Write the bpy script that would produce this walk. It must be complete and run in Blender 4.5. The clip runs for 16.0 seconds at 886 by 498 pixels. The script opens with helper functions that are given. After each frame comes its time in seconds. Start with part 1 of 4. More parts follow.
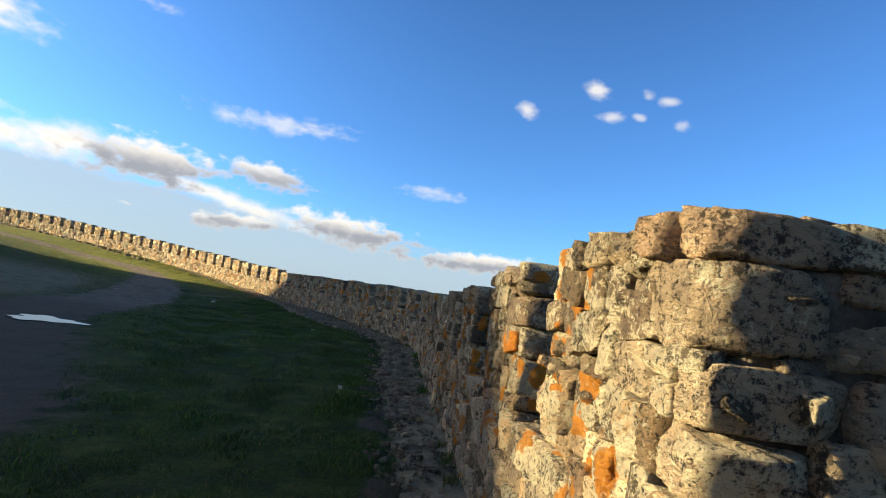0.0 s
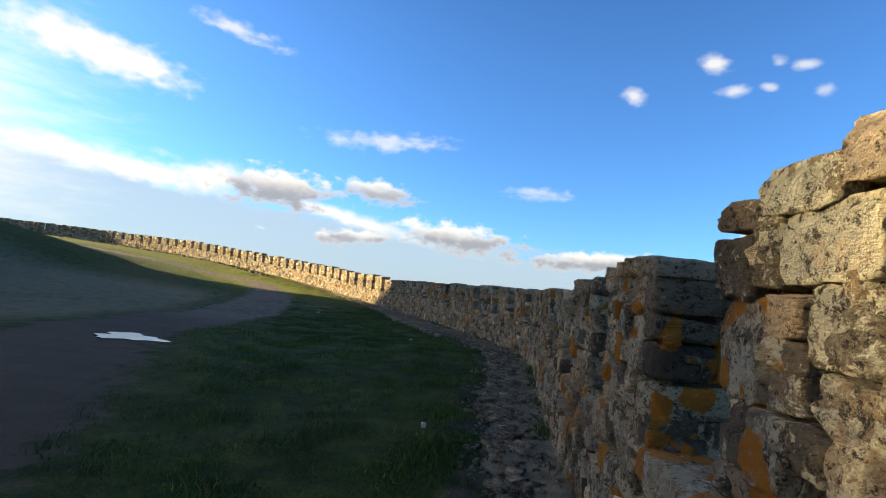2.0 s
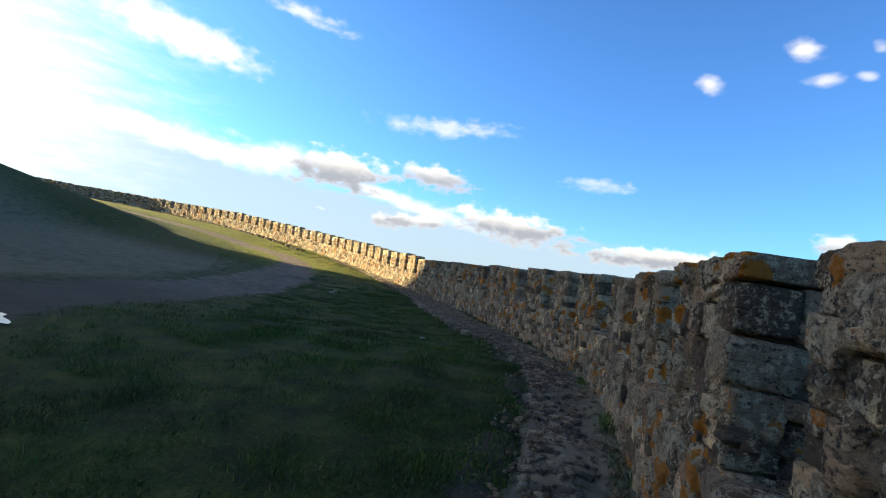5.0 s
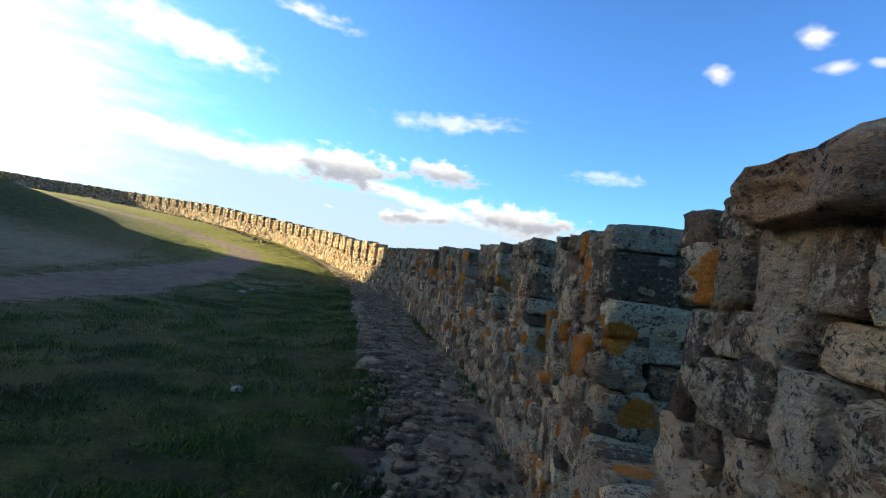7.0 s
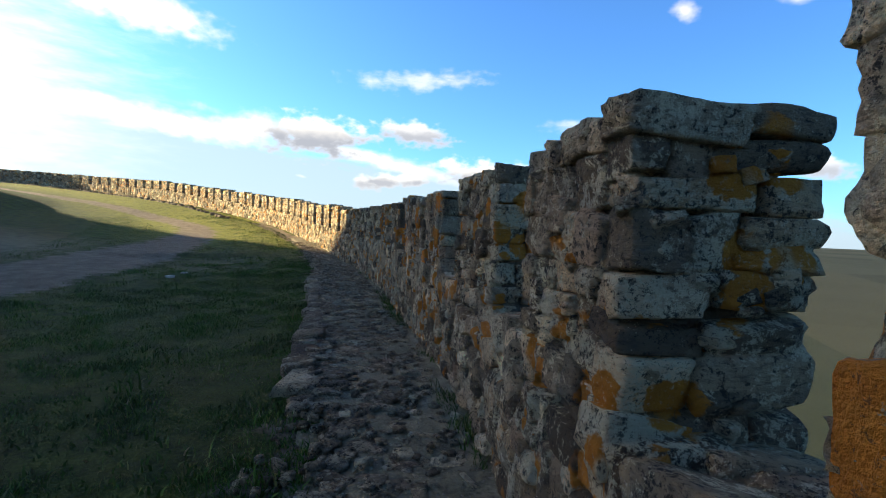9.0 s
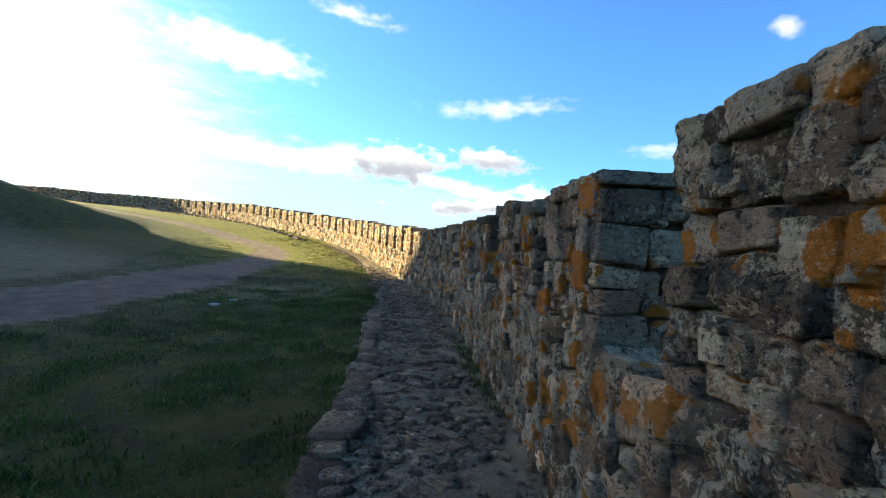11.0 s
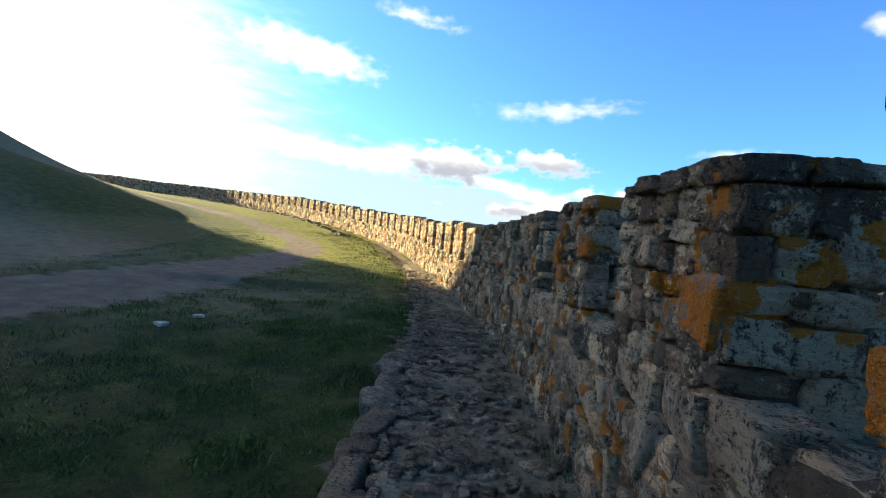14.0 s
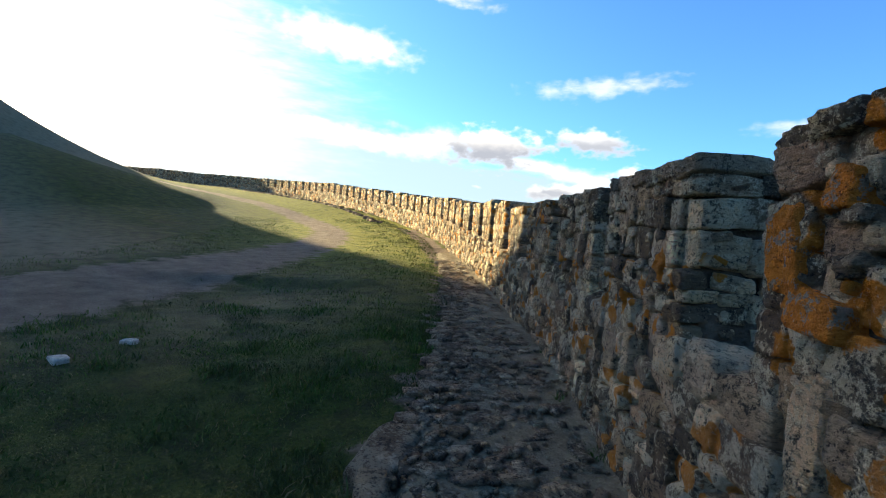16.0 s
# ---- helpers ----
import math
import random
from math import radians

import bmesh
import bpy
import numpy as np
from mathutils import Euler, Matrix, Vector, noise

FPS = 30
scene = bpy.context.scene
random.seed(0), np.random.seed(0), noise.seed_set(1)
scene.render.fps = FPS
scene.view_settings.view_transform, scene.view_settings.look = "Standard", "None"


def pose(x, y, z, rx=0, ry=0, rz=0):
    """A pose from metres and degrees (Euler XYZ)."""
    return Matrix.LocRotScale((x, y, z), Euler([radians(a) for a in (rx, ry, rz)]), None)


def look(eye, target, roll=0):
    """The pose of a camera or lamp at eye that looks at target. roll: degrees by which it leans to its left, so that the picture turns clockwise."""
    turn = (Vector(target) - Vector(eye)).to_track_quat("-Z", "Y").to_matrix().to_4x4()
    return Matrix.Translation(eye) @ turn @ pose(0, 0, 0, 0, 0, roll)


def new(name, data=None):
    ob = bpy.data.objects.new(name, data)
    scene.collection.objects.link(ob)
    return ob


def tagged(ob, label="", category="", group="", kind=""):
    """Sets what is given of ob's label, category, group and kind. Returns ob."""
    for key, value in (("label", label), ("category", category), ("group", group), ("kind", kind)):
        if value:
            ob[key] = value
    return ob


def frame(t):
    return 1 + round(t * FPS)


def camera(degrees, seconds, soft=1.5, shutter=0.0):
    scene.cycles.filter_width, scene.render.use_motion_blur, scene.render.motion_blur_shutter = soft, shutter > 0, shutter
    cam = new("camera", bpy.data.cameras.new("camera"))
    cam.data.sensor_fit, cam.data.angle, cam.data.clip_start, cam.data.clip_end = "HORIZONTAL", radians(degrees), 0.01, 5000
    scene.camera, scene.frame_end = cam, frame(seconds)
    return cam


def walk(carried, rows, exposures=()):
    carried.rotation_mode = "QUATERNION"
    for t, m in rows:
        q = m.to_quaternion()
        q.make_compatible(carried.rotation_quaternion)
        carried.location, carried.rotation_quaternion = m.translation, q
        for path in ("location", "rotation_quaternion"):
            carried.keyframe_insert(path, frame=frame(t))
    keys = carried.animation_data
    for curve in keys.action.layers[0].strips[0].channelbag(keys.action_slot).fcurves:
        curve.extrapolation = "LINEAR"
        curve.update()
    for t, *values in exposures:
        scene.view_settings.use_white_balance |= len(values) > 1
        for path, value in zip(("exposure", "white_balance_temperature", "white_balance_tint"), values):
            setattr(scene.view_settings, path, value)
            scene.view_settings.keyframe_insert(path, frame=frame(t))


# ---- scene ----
cam = camera(86.2, 16.0, soft=1.0)

# seconds, place, yaw, pitch, lean
PATH = [
    (0.00, -0.000, 0.000, 1.228, 0.00, 5.71, 7.81),
    (0.50, 0.079, 0.489, 1.205, -4.69, 8.48, 7.18),
    (1.00, 0.067, 1.002, 1.165, 1.30, 7.70, 5.33),
    (1.50, 0.044, 1.540, 1.158, 2.90, 4.69, 5.72),
    (2.00, -0.039, 2.085, 1.146, 13.04, 4.77, 5.16),
    (2.50, -0.083, 2.620, 1.126, 13.41, 4.64, 4.45),
    (3.00, -0.119, 3.139, 1.116, 10.51, 4.10, 4.49),
    (3.50, -0.213, 3.642, 1.105, 10.19, 2.47, 6.45),
    (4.00, -0.259, 4.127, 1.087, 7.86, 1.39, 4.71),
    (4.50, -0.322, 4.599, 1.045, 8.82, -0.70, 4.86),
    (4.60, -0.352, 4.849, 1.046, 11.60, 0.20, 5.90),
    (4.70, -0.385, 5.140, 1.046, 15.80, 1.50, 7.40),
    (4.80, -0.416, 5.431, 1.047, 18.60, 2.40, 8.40),
    (4.90, -0.444, 5.722, 1.048, 18.93, 2.42, 8.40),
    (5.00, -0.470, 6.013, 1.048, 19.25, 2.45, 8.40),
    (5.10, -0.493, 6.304, 1.049, 19.57, 2.47, 8.40),
    (5.20, -0.514, 6.595, 1.050, 19.90, 2.50, 8.40),
    (5.30, -0.532, 6.886, 1.051, 19.90, 2.46, 8.35),
    (5.40, -0.547, 7.177, 1.051, 19.91, 2.41, 8.29),
    (5.50, -0.561, 7.468, 1.052, 19.91, 2.37, 8.24),
    (5.60, -0.571, 7.759, 1.053, 19.91, 2.33, 8.18),
    (5.70, -0.580, 8.050, 1.053, 19.92, 2.28, 8.13),
    (5.80, -0.585, 8.341, 1.054, 19.92, 2.24, 8.07),
    (5.90, -0.589, 8.632, 1.055, 19.92, 2.19, 8.02),
    (6.00, -0.590, 8.923, 1.056, 19.92, 2.15, 7.96),
    (6.10, -0.588, 9.214, 1.056, 19.93, 2.11, 7.91),
    (6.20, -0.583, 9.505, 1.057, 19.93, 2.06, 7.86),
    (6.30, -0.577, 9.796, 1.058, 19.93, 2.02, 7.80),
    (6.40, -0.567, 10.087, 1.058, 19.94, 1.97, 7.75),
    (6.50, -0.555, 10.378, 1.059, 19.94, 1.93, 7.69),
    (6.60, -0.548, 10.556, 1.060, 19.94, 1.89, 7.64),
    (6.70, -0.542, 10.662, 1.060, 19.95, 1.84, 7.58),
    (6.80, -0.536, 10.768, 1.060, 19.95, 1.80, 7.53),
    (7.00, -0.523, 10.988, 1.061, 20.16, 1.84, 7.58),
    (7.50, -0.667, 11.489, 1.062, 17.44, -1.63, 7.88),
    (8.00, -0.807, 12.029, 1.060, 17.14, -2.96, 7.13),
    (8.50, -0.945, 12.593, 1.031, 15.78, -2.80, 3.91),
    (11.00, -2.095, 15.127, 0.950, 26.64, -0.05, 3.81),
    (11.50, -2.350, 15.585, 0.985, 28.71, 2.26, 5.46),
    (12.00, -2.602, 16.089, 0.984, 30.89, 3.20, 5.42),
    (12.50, -2.905, 16.583, 0.956, 33.47, -0.66, 5.56),
    (13.00, -3.189, 17.076, 0.940, 34.44, 0.77, 4.70),
    (13.50, -3.485, 17.554, 0.970, 35.69, 1.17, 5.60),
    (14.00, -3.787, 18.058, 0.963, 33.02, -0.44, 6.19),
    (14.50, -4.118, 18.531, 0.974, 35.65, -0.09, 4.97),
    (15.00, -4.447, 18.977, 0.983, 38.08, -0.27, 4.52),
    (15.50, -4.729, 19.468, 1.000, 38.30, -2.72, 4.42),
    (16.00, -4.955, 19.947, 0.996, 37.72, -2.78, 4.81),
]
EXPOSURES = [(0.0, 1.83), (1.5, 1.87), (2.5, 2.0), (4.5, 2.1), (7.0, 2.2), (8.5, 2.2), (11.0, 2.4), (16.0, 2.3)]
walk(cam, [(t, pose(x, y, z, 90 + p, 0, yaw) @ pose(0, 0, 0, 0, 0, lean)) for t, x, y, z, yaw, p, lean in PATH], EXPOSURES)

# ---- world and sun ----
SUN_AZ, SUN_EL = 90.3, 11.0      # degrees to the left of north (+y), degrees up

# small and large clouds: azimuth to the left, elevation, tilt, half length, half height (degrees), density, kind (0 wispy, 1 with a shaded base, 2 solid)
CLOUDS = [
    (33.0, 9.7, 179, 5.8, 2.1, 1.00, 1),
    (21.4, 10.8, -171, 4.1, 1.3, 0.90, 1),
    (11.2, 6.2, -174, 7.3, 1.6, 1.00, 1),
    (23.7, 5.2, 175, 3.9, 0.8, 0.90, 1),
    (-4.8, 4.5, 177, 7.4, 1.1, 1.00, 1),
    (-20.8, 7.3, -167, 2.1, 1.0, 0.80, 1),
    (21.1, 16.7, 176, 7.2, 1.1, 0.62, 0),
    (1.9, 12.1, -178, 3.9, 0.8, 0.55, 0),
    (-8.0, 23.0, -161, 1.35, 0.9, 0.75, 2),
    (-16.2, 25.4, -158, 1.4, 0.95, 0.8, 2),
    (-18.1, 22.6, 180, 1.4, 0.55, 0.65, 2),
    (-21.2, 22.6, -164, 0.85, 0.42, 0.55, 2),
    (-24.3, 24.1, -171, 0.95, 0.55, 0.6, 2),
    (-22.0, 24.8, -153, 0.6, 0.5, 0.45, 0),
    (-25.7, 21.6, -172, 0.8, 0.7, 0.45, 0),
    (51.0, 19.5, -175, 7.6, 1.9, 1.25, 2),
    (38.7, 25.2, -174, 4.9, 0.8, 0.70, 0),
    (60.8, 13.8, -179, 1.9, 0.7, 0.60, 0),
    (47.0, 8.2, 176, 1.3, 0.4, 0.70, 0),
    (47.9, 9.4, -176, 13.2, 1.3, 1.10, 2),
    (25.9, 7.6, -169, 16.7, 0.9, 0.90, 2),
    (34.2, 5.0, -171, 0.6, 0.2, 0.50, 0),
    (27.0, 4.8, -166, 1.8, 0.7, 0.80, 1),
    (39.7, 9.7, 173, 4.9, 1.8, 1.00, 2),
]


def build_world():
    world = bpy.data.worlds.new("sky")
    scene.world = world
    world.use_nodes = True
    nt = world.node_tree
    nt.nodes.clear()
    N, link = nt.nodes.new, nt.links.new

    def math_(op, a, b=None, clamp=False):
        n = N("ShaderNodeMath")
        n.operation, n.use_clamp = op, clamp
        for i, v in enumerate((a, b)):
            if v is None:
                continue
            if isinstance(v, (int, float)):
                n.inputs[i].default_value = v
            else:
                link(v, n.inputs[i])
        return n.outputs[0]

    def mix(fac, a, b):
        n = N("ShaderNodeMix")
        n.data_type = "RGBA"
        for key, v in (("Factor", fac), ("A", a), ("B", b)):
            sock = [s for s in n.inputs if s.name == key and (s.type == "RGBA") == (key != "Factor") and s.enabled][0]
            if isinstance(v, (int, float)):
                sock.default_value = v
            elif isinstance(v, tuple):
                sock.default_value = (*v, 1)
            else:
                link(v, sock)
        return [s for s in n.outputs if s.type == "RGBA"][0]

    def ramp(v, lo, hi, a=0.0, b=1.0, smooth=True):
        n = N("ShaderNodeMapRange")
        n.interpolation_type = "SMOOTHSTEP" if smooth else "LINEAR"
        link(v, n.inputs["Value"])
        for key, val in (("From Min", lo), ("From Max", hi), ("To Min", a), ("To Max", b)):
            n.inputs[key].default_value = val
        return n.outputs[0]

    out, bg = N("ShaderNodeOutputWorld"), N("ShaderNodeBackground")
    link(bg.outputs[0], out.inputs[0])
    sky = N("ShaderNodeTexSky")
    sky.sky_type, sky.sun_disc = "NISHITA", False
    sky.sun_elevation, sky.sun_rotation = radians(20), radians(-SUN_AZ)
    sky.air_density, sky.dust_density, sky.ozone_density = 1.0, 0.6, 2.5
    tc = N("ShaderNodeTexCoord")
    sep = N("ShaderNodeSeparateXYZ")
    link(tc.outputs["Generated"], sep.inputs[0])
    x, y, z = sep.outputs
    deg = 180 / math.pi
    az = math_("MULTIPLY", math_("ARCTAN2", math_("MULTIPLY", x, -1.0), y), deg)
    el = math_("MULTIPLY", math_("ARCSINE", z), deg)
    flat = N("ShaderNodeCombineXYZ")
    link(az, flat.inputs[0]), link(el, flat.inputs[1])

    def noise_at(scale, detail, rough, stretch=1.0, seed=0.0):
        mp = N("ShaderNodeMapping")
        link(flat.outputs[0], mp.inputs["Vector"])
        mp.inputs["Scale"].default_value = (1.0, stretch, 1.0)
        mp.inputs["Location"].default_value = (seed, seed * 0.7, 0)
        n = N("ShaderNodeTexNoise")
        link(mp.outputs[0], n.inputs["Vector"])
        n.inputs["Scale"].default_value, n.inputs["Detail"].default_value, n.inputs["Roughness"].default_value = scale, detail, rough
        return n

    billow = noise_at(0.5, 3, 0.45, 1.7)
    wisp = noise_at(0.22, 5, 0.6, 4.0, 31.0)
    fleece = noise_at(1.1, 2, 0.45, 1.4, 11.0)
    warp = math_("ADD", math_("MULTIPLY", math_("SUBTRACT", billow.outputs["Fac"], 0.5), 2.0), math_("MULTIPLY", math_("SUBTRACT", fleece.outputs["Fac"], 0.5), 0.7))
    cover, shade = None, None
    for a0, e0, tilt, a, b, dens, base in CLOUDS:
        mp = N("ShaderNodeMapping")
        mp.vector_type = "TEXTURE"
        link(flat.outputs[0], mp.inputs["Vector"])
        ca = math.cos(radians(e0))
        mp.inputs["Location"].default_value = (a0, e0, 0)
        mp.inputs["Rotation"].default_value = (0, 0, radians(tilt))
        mp.inputs["Scale"].default_value = (a / ca, b, 1)
        ln = N("ShaderNodeVectorMath")
        ln.operation = "LENGTH"
        link(mp.outputs[0], ln.inputs[0])
        r = math_("ADD", ln.outputs["Value"], math_("MULTIPLY", warp, 0.6 if base == 2 else 1.0))
        m = math_("MULTIPLY", ramp(r, 1.3, (0.0, 0.45, 0.1)[base]), dens)
        m = math_("MULTIPLY", m, ramp(wisp.outputs["Fac"], 0.3, 0.6, 0.3, 0.95)) if base == 0 else m
        cover = m if cover is None else math_("MAXIMUM", cover, m)
        if base == 1:
            low = math_("MULTIPLY", ramp(math_("ADD", el, math_("MULTIPLY", warp, 0.5)), e0 + 0.75 * b, e0 - 0.35 * b), m)
            shade = low if shade is None else math_("MAXIMUM", shade, low)
    # bank of veil cloud over the horizon, thicker towards the sun
    top = math_("ADD", 2.0, math_("MULTIPLY", ramp(az, -30.0, 55.0, smooth=False), 8.0))
    veil = math_("MULTIPLY", ramp(math_("SUBTRACT", math_("ADD", top, math_("MULTIPLY", math_("SUBTRACT", wisp.outputs["Fac"], 0.5), 5.0)), el), -1.2, 1.6), 0.86)
    # bright cloud round the hidden sun
    mp = N("ShaderNodeMapping")
    mp.vector_type = "TEXTURE"
    link(flat.outputs[0], mp.inputs["Vector"])
    mp.inputs["Location"].default_value, mp.inputs["Scale"].default_value = (84, 11, 0), (38, 21, 1)
    ln = N("ShaderNodeVectorMath")
    ln.operation = "LENGTH"
    link(mp.outputs[0], ln.inputs[0])
    glow = ramp(math_("ADD", ln.outputs["Value"], math_("MULTIPLY", math_("SUBTRACT", wisp.outputs["Fac"], 0.5), 0.5)), 1.05, 0.15)

    # the brightest part, close to the sun
    mp = N("ShaderNodeMapping")
    mp.vector_type = "TEXTURE"
    link(flat.outputs[0], mp.inputs["Vector"])
    mp.inputs["Location"].default_value, mp.inputs["Scale"].default_value = (91, 13, 0), (27, 17, 1)
    ln = N("ShaderNodeVectorMath")
    ln.operation = "LENGTH"
    link(mp.outputs[0], ln.inputs[0])
    blaze = ramp(ln.outputs["Value"], 1.0, 0.1)

    blue = N("ShaderNodeMix")
    blue.data_type, blue.blend_type = "RGBA", "MULTIPLY"
    blue.inputs["Factor"].default_value = 1.0
    link(sky.outputs[0], [s for s in blue.inputs if s.name == "A" and s.type == "RGBA"][0])
    [s for s in blue.inputs if s.name == "B" and s.type == "RGBA"][0].default_value = (0.52, 0.93, 1.38, 1)
    base_sky = [s for s in blue.outputs if s.type == "RGBA"][0]
    # the sky deepens towards the zenith
    base_sky = mix(ramp(el, 22.0, 75.0, 0.0, 0.78), base_sky, (0.06, 0.22, 0.62))
    c = mix(veil, base_sky, (3.0, 3.65, 4.2))
    c = mix(math_("MINIMUM", math_("MULTIPLY", cover, 1.0), 1.0), c, (6.1, 5.8, 5.3))
    c = mix(math_("MULTIPLY", shade, 0.92), c, (2.0, 2.15, 2.5))
    c = mix(glow, c, (7.4, 6.8, 5.7))
    c = mix(blaze, c, (50.0, 39.0, 24.0))
    link(c, bg.inputs["Color"])
    bg.inputs["Strength"].default_value = 0.05


build_world()
sun_data = bpy.data.lights.new("sun", "SUN")
sun_data.energy, sun_data.angle, sun_data.color = 5.0, radians(0.6), (1.0, 0.85, 0.51)
sun = new("sun", sun_data)
toward = Vector((-math.sin(radians(SUN_AZ)) * math.cos(radians(SUN_EL)), math.cos(radians(SUN_AZ)) * math.cos(radians(SUN_EL)), math.sin(radians(SUN_EL))))
sun.matrix_world = look(toward * 60, (0, 0, 0))


# ---- materials ----
class Shader:
    """Small builder for node materials."""

    def __init__(self, name):
        self.mat = bpy.data.materials.new(name)
        self.mat.use_nodes = True
        self.nt = self.mat.node_tree
        self.bsdf = self.nt.nodes["Principled BSDF"]
        self.pos = self.nt.nodes.new("ShaderNodeNewGeometry")

    def link(self, a, b):
        self.nt.links.new(a, b)

    def noise(self, scale, detail=4, rough=0.55, stretch=(1, 1, 1), seed=0.0, vector=None):
        n = self.nt.nodes.new("ShaderNodeTexNoise")
        mp = self.nt.nodes.new("ShaderNodeMapping")
        mp.inputs["Scale"].default_value = stretch
        mp.inputs["Location"].default_value = (seed, seed * 1.3, seed * 0.7)
        self.link(vector or self.pos.outputs["Position"], mp.inputs[0])
        self.link(mp.outputs[0], n.inputs["Vector"])
        n.inputs["Scale"].default_value, n.inputs["Detail"].default_value, n.inputs["Roughness"].default_value = scale, detail, rough
        return n.outputs["Fac"]

    def voronoi(self, scale, feature="F1", seed=0.0, out="Distance"):
        n = self.nt.nodes.new("ShaderNodeTexVoronoi")
        n.feature = feature
        mp = self.nt.nodes.new("ShaderNodeMapping")
        mp.inputs["Location"].default_value = (seed, seed, seed)
        self.link(self.pos.outputs["Position"], mp.inputs[0])
        self.link(mp.outputs[0], n.inputs["Vector"])
        n.inputs["Scale"].default_value = scale
        return n.outputs[out]

    def math(self, op, a, b=None):
        n = self.nt.nodes.new("ShaderNodeMath")
        n.operation = op
        for i, v in enumerate((a, b)):
            if v is None:
                continue
            if isinstance(v, (int, float)):
                n.inputs[i].default_value = v
            else:
                self.link(v, n.inputs[i])
        return n.outputs[0]

    def ramp(self, v, lo, hi, a=0.0, b=1.0):
        n = self.nt.nodes.new("ShaderNodeMapRange")
        n.interpolation_type = "SMOOTHSTEP"
        self.link(v, n.inputs["Value"])
        for key, val in (("From Min", lo), ("From Max", hi), ("To Min", a), ("To Max", b)):
            n.inputs[key].default_value = val
        return n.outputs[0]

    def colours(self, v, stops):
        n = self.nt.nodes.new("ShaderNodeValToRGB")
        e = n.color_ramp.elements
        while len(e) < len(stops):
            e.new(0.5)
        for el, (p, c) in zip(e, stops):
            el.position, el.color = p, (*c, 1)
        self.link(v, n.inputs[0])
        return n.outputs[0]

    def mix(self, fac, a, b, blend="MIX"):
        n = self.nt.nodes.new("ShaderNodeMix")
        n.data_type, n.blend_type = "RGBA", blend
        for key, v in (("Factor", fac), ("A", a), ("B", b)):
            sock = [s for s in n.inputs if s.name == key and (s.type == "RGBA") == (key != "Factor") and s.enabled][0]
            if isinstance(v, (int, float)):
                sock.default_value = v
            elif isinstance(v, tuple):
                sock.default_value = (*v, 1)
            else:
                self.link(v, sock)
        return [s for s in n.outputs if s.type == "RGBA"][0]

    def finish(self, colour, rough=0.9, height=None, strength=0.5, distance=0.02, gloss=0.12):
        self.bsdf.inputs["Specular IOR Level"].default_value = gloss
        if isinstance(colour, tuple):
            self.bsdf.inputs["Base Color"].default_value = (*colour, 1)
        else:
            self.link(colour, self.bsdf.inputs["Base Color"])
        if isinstance(rough, (int, float)):
            self.bsdf.inputs["Roughness"].default_value = rough
        else:
            self.link(rough, self.bsdf.inputs["Roughness"])
        if height is not None:
            b = self.nt.nodes.new("ShaderNodeBump")
            b.inputs["Strength"].default_value, b.inputs["Distance"].default_value = strength, distance
            self.link(height, b.inputs["Height"])
            self.link(b.outputs[0], self.bsdf.inputs["Normal"])
        return self.mat


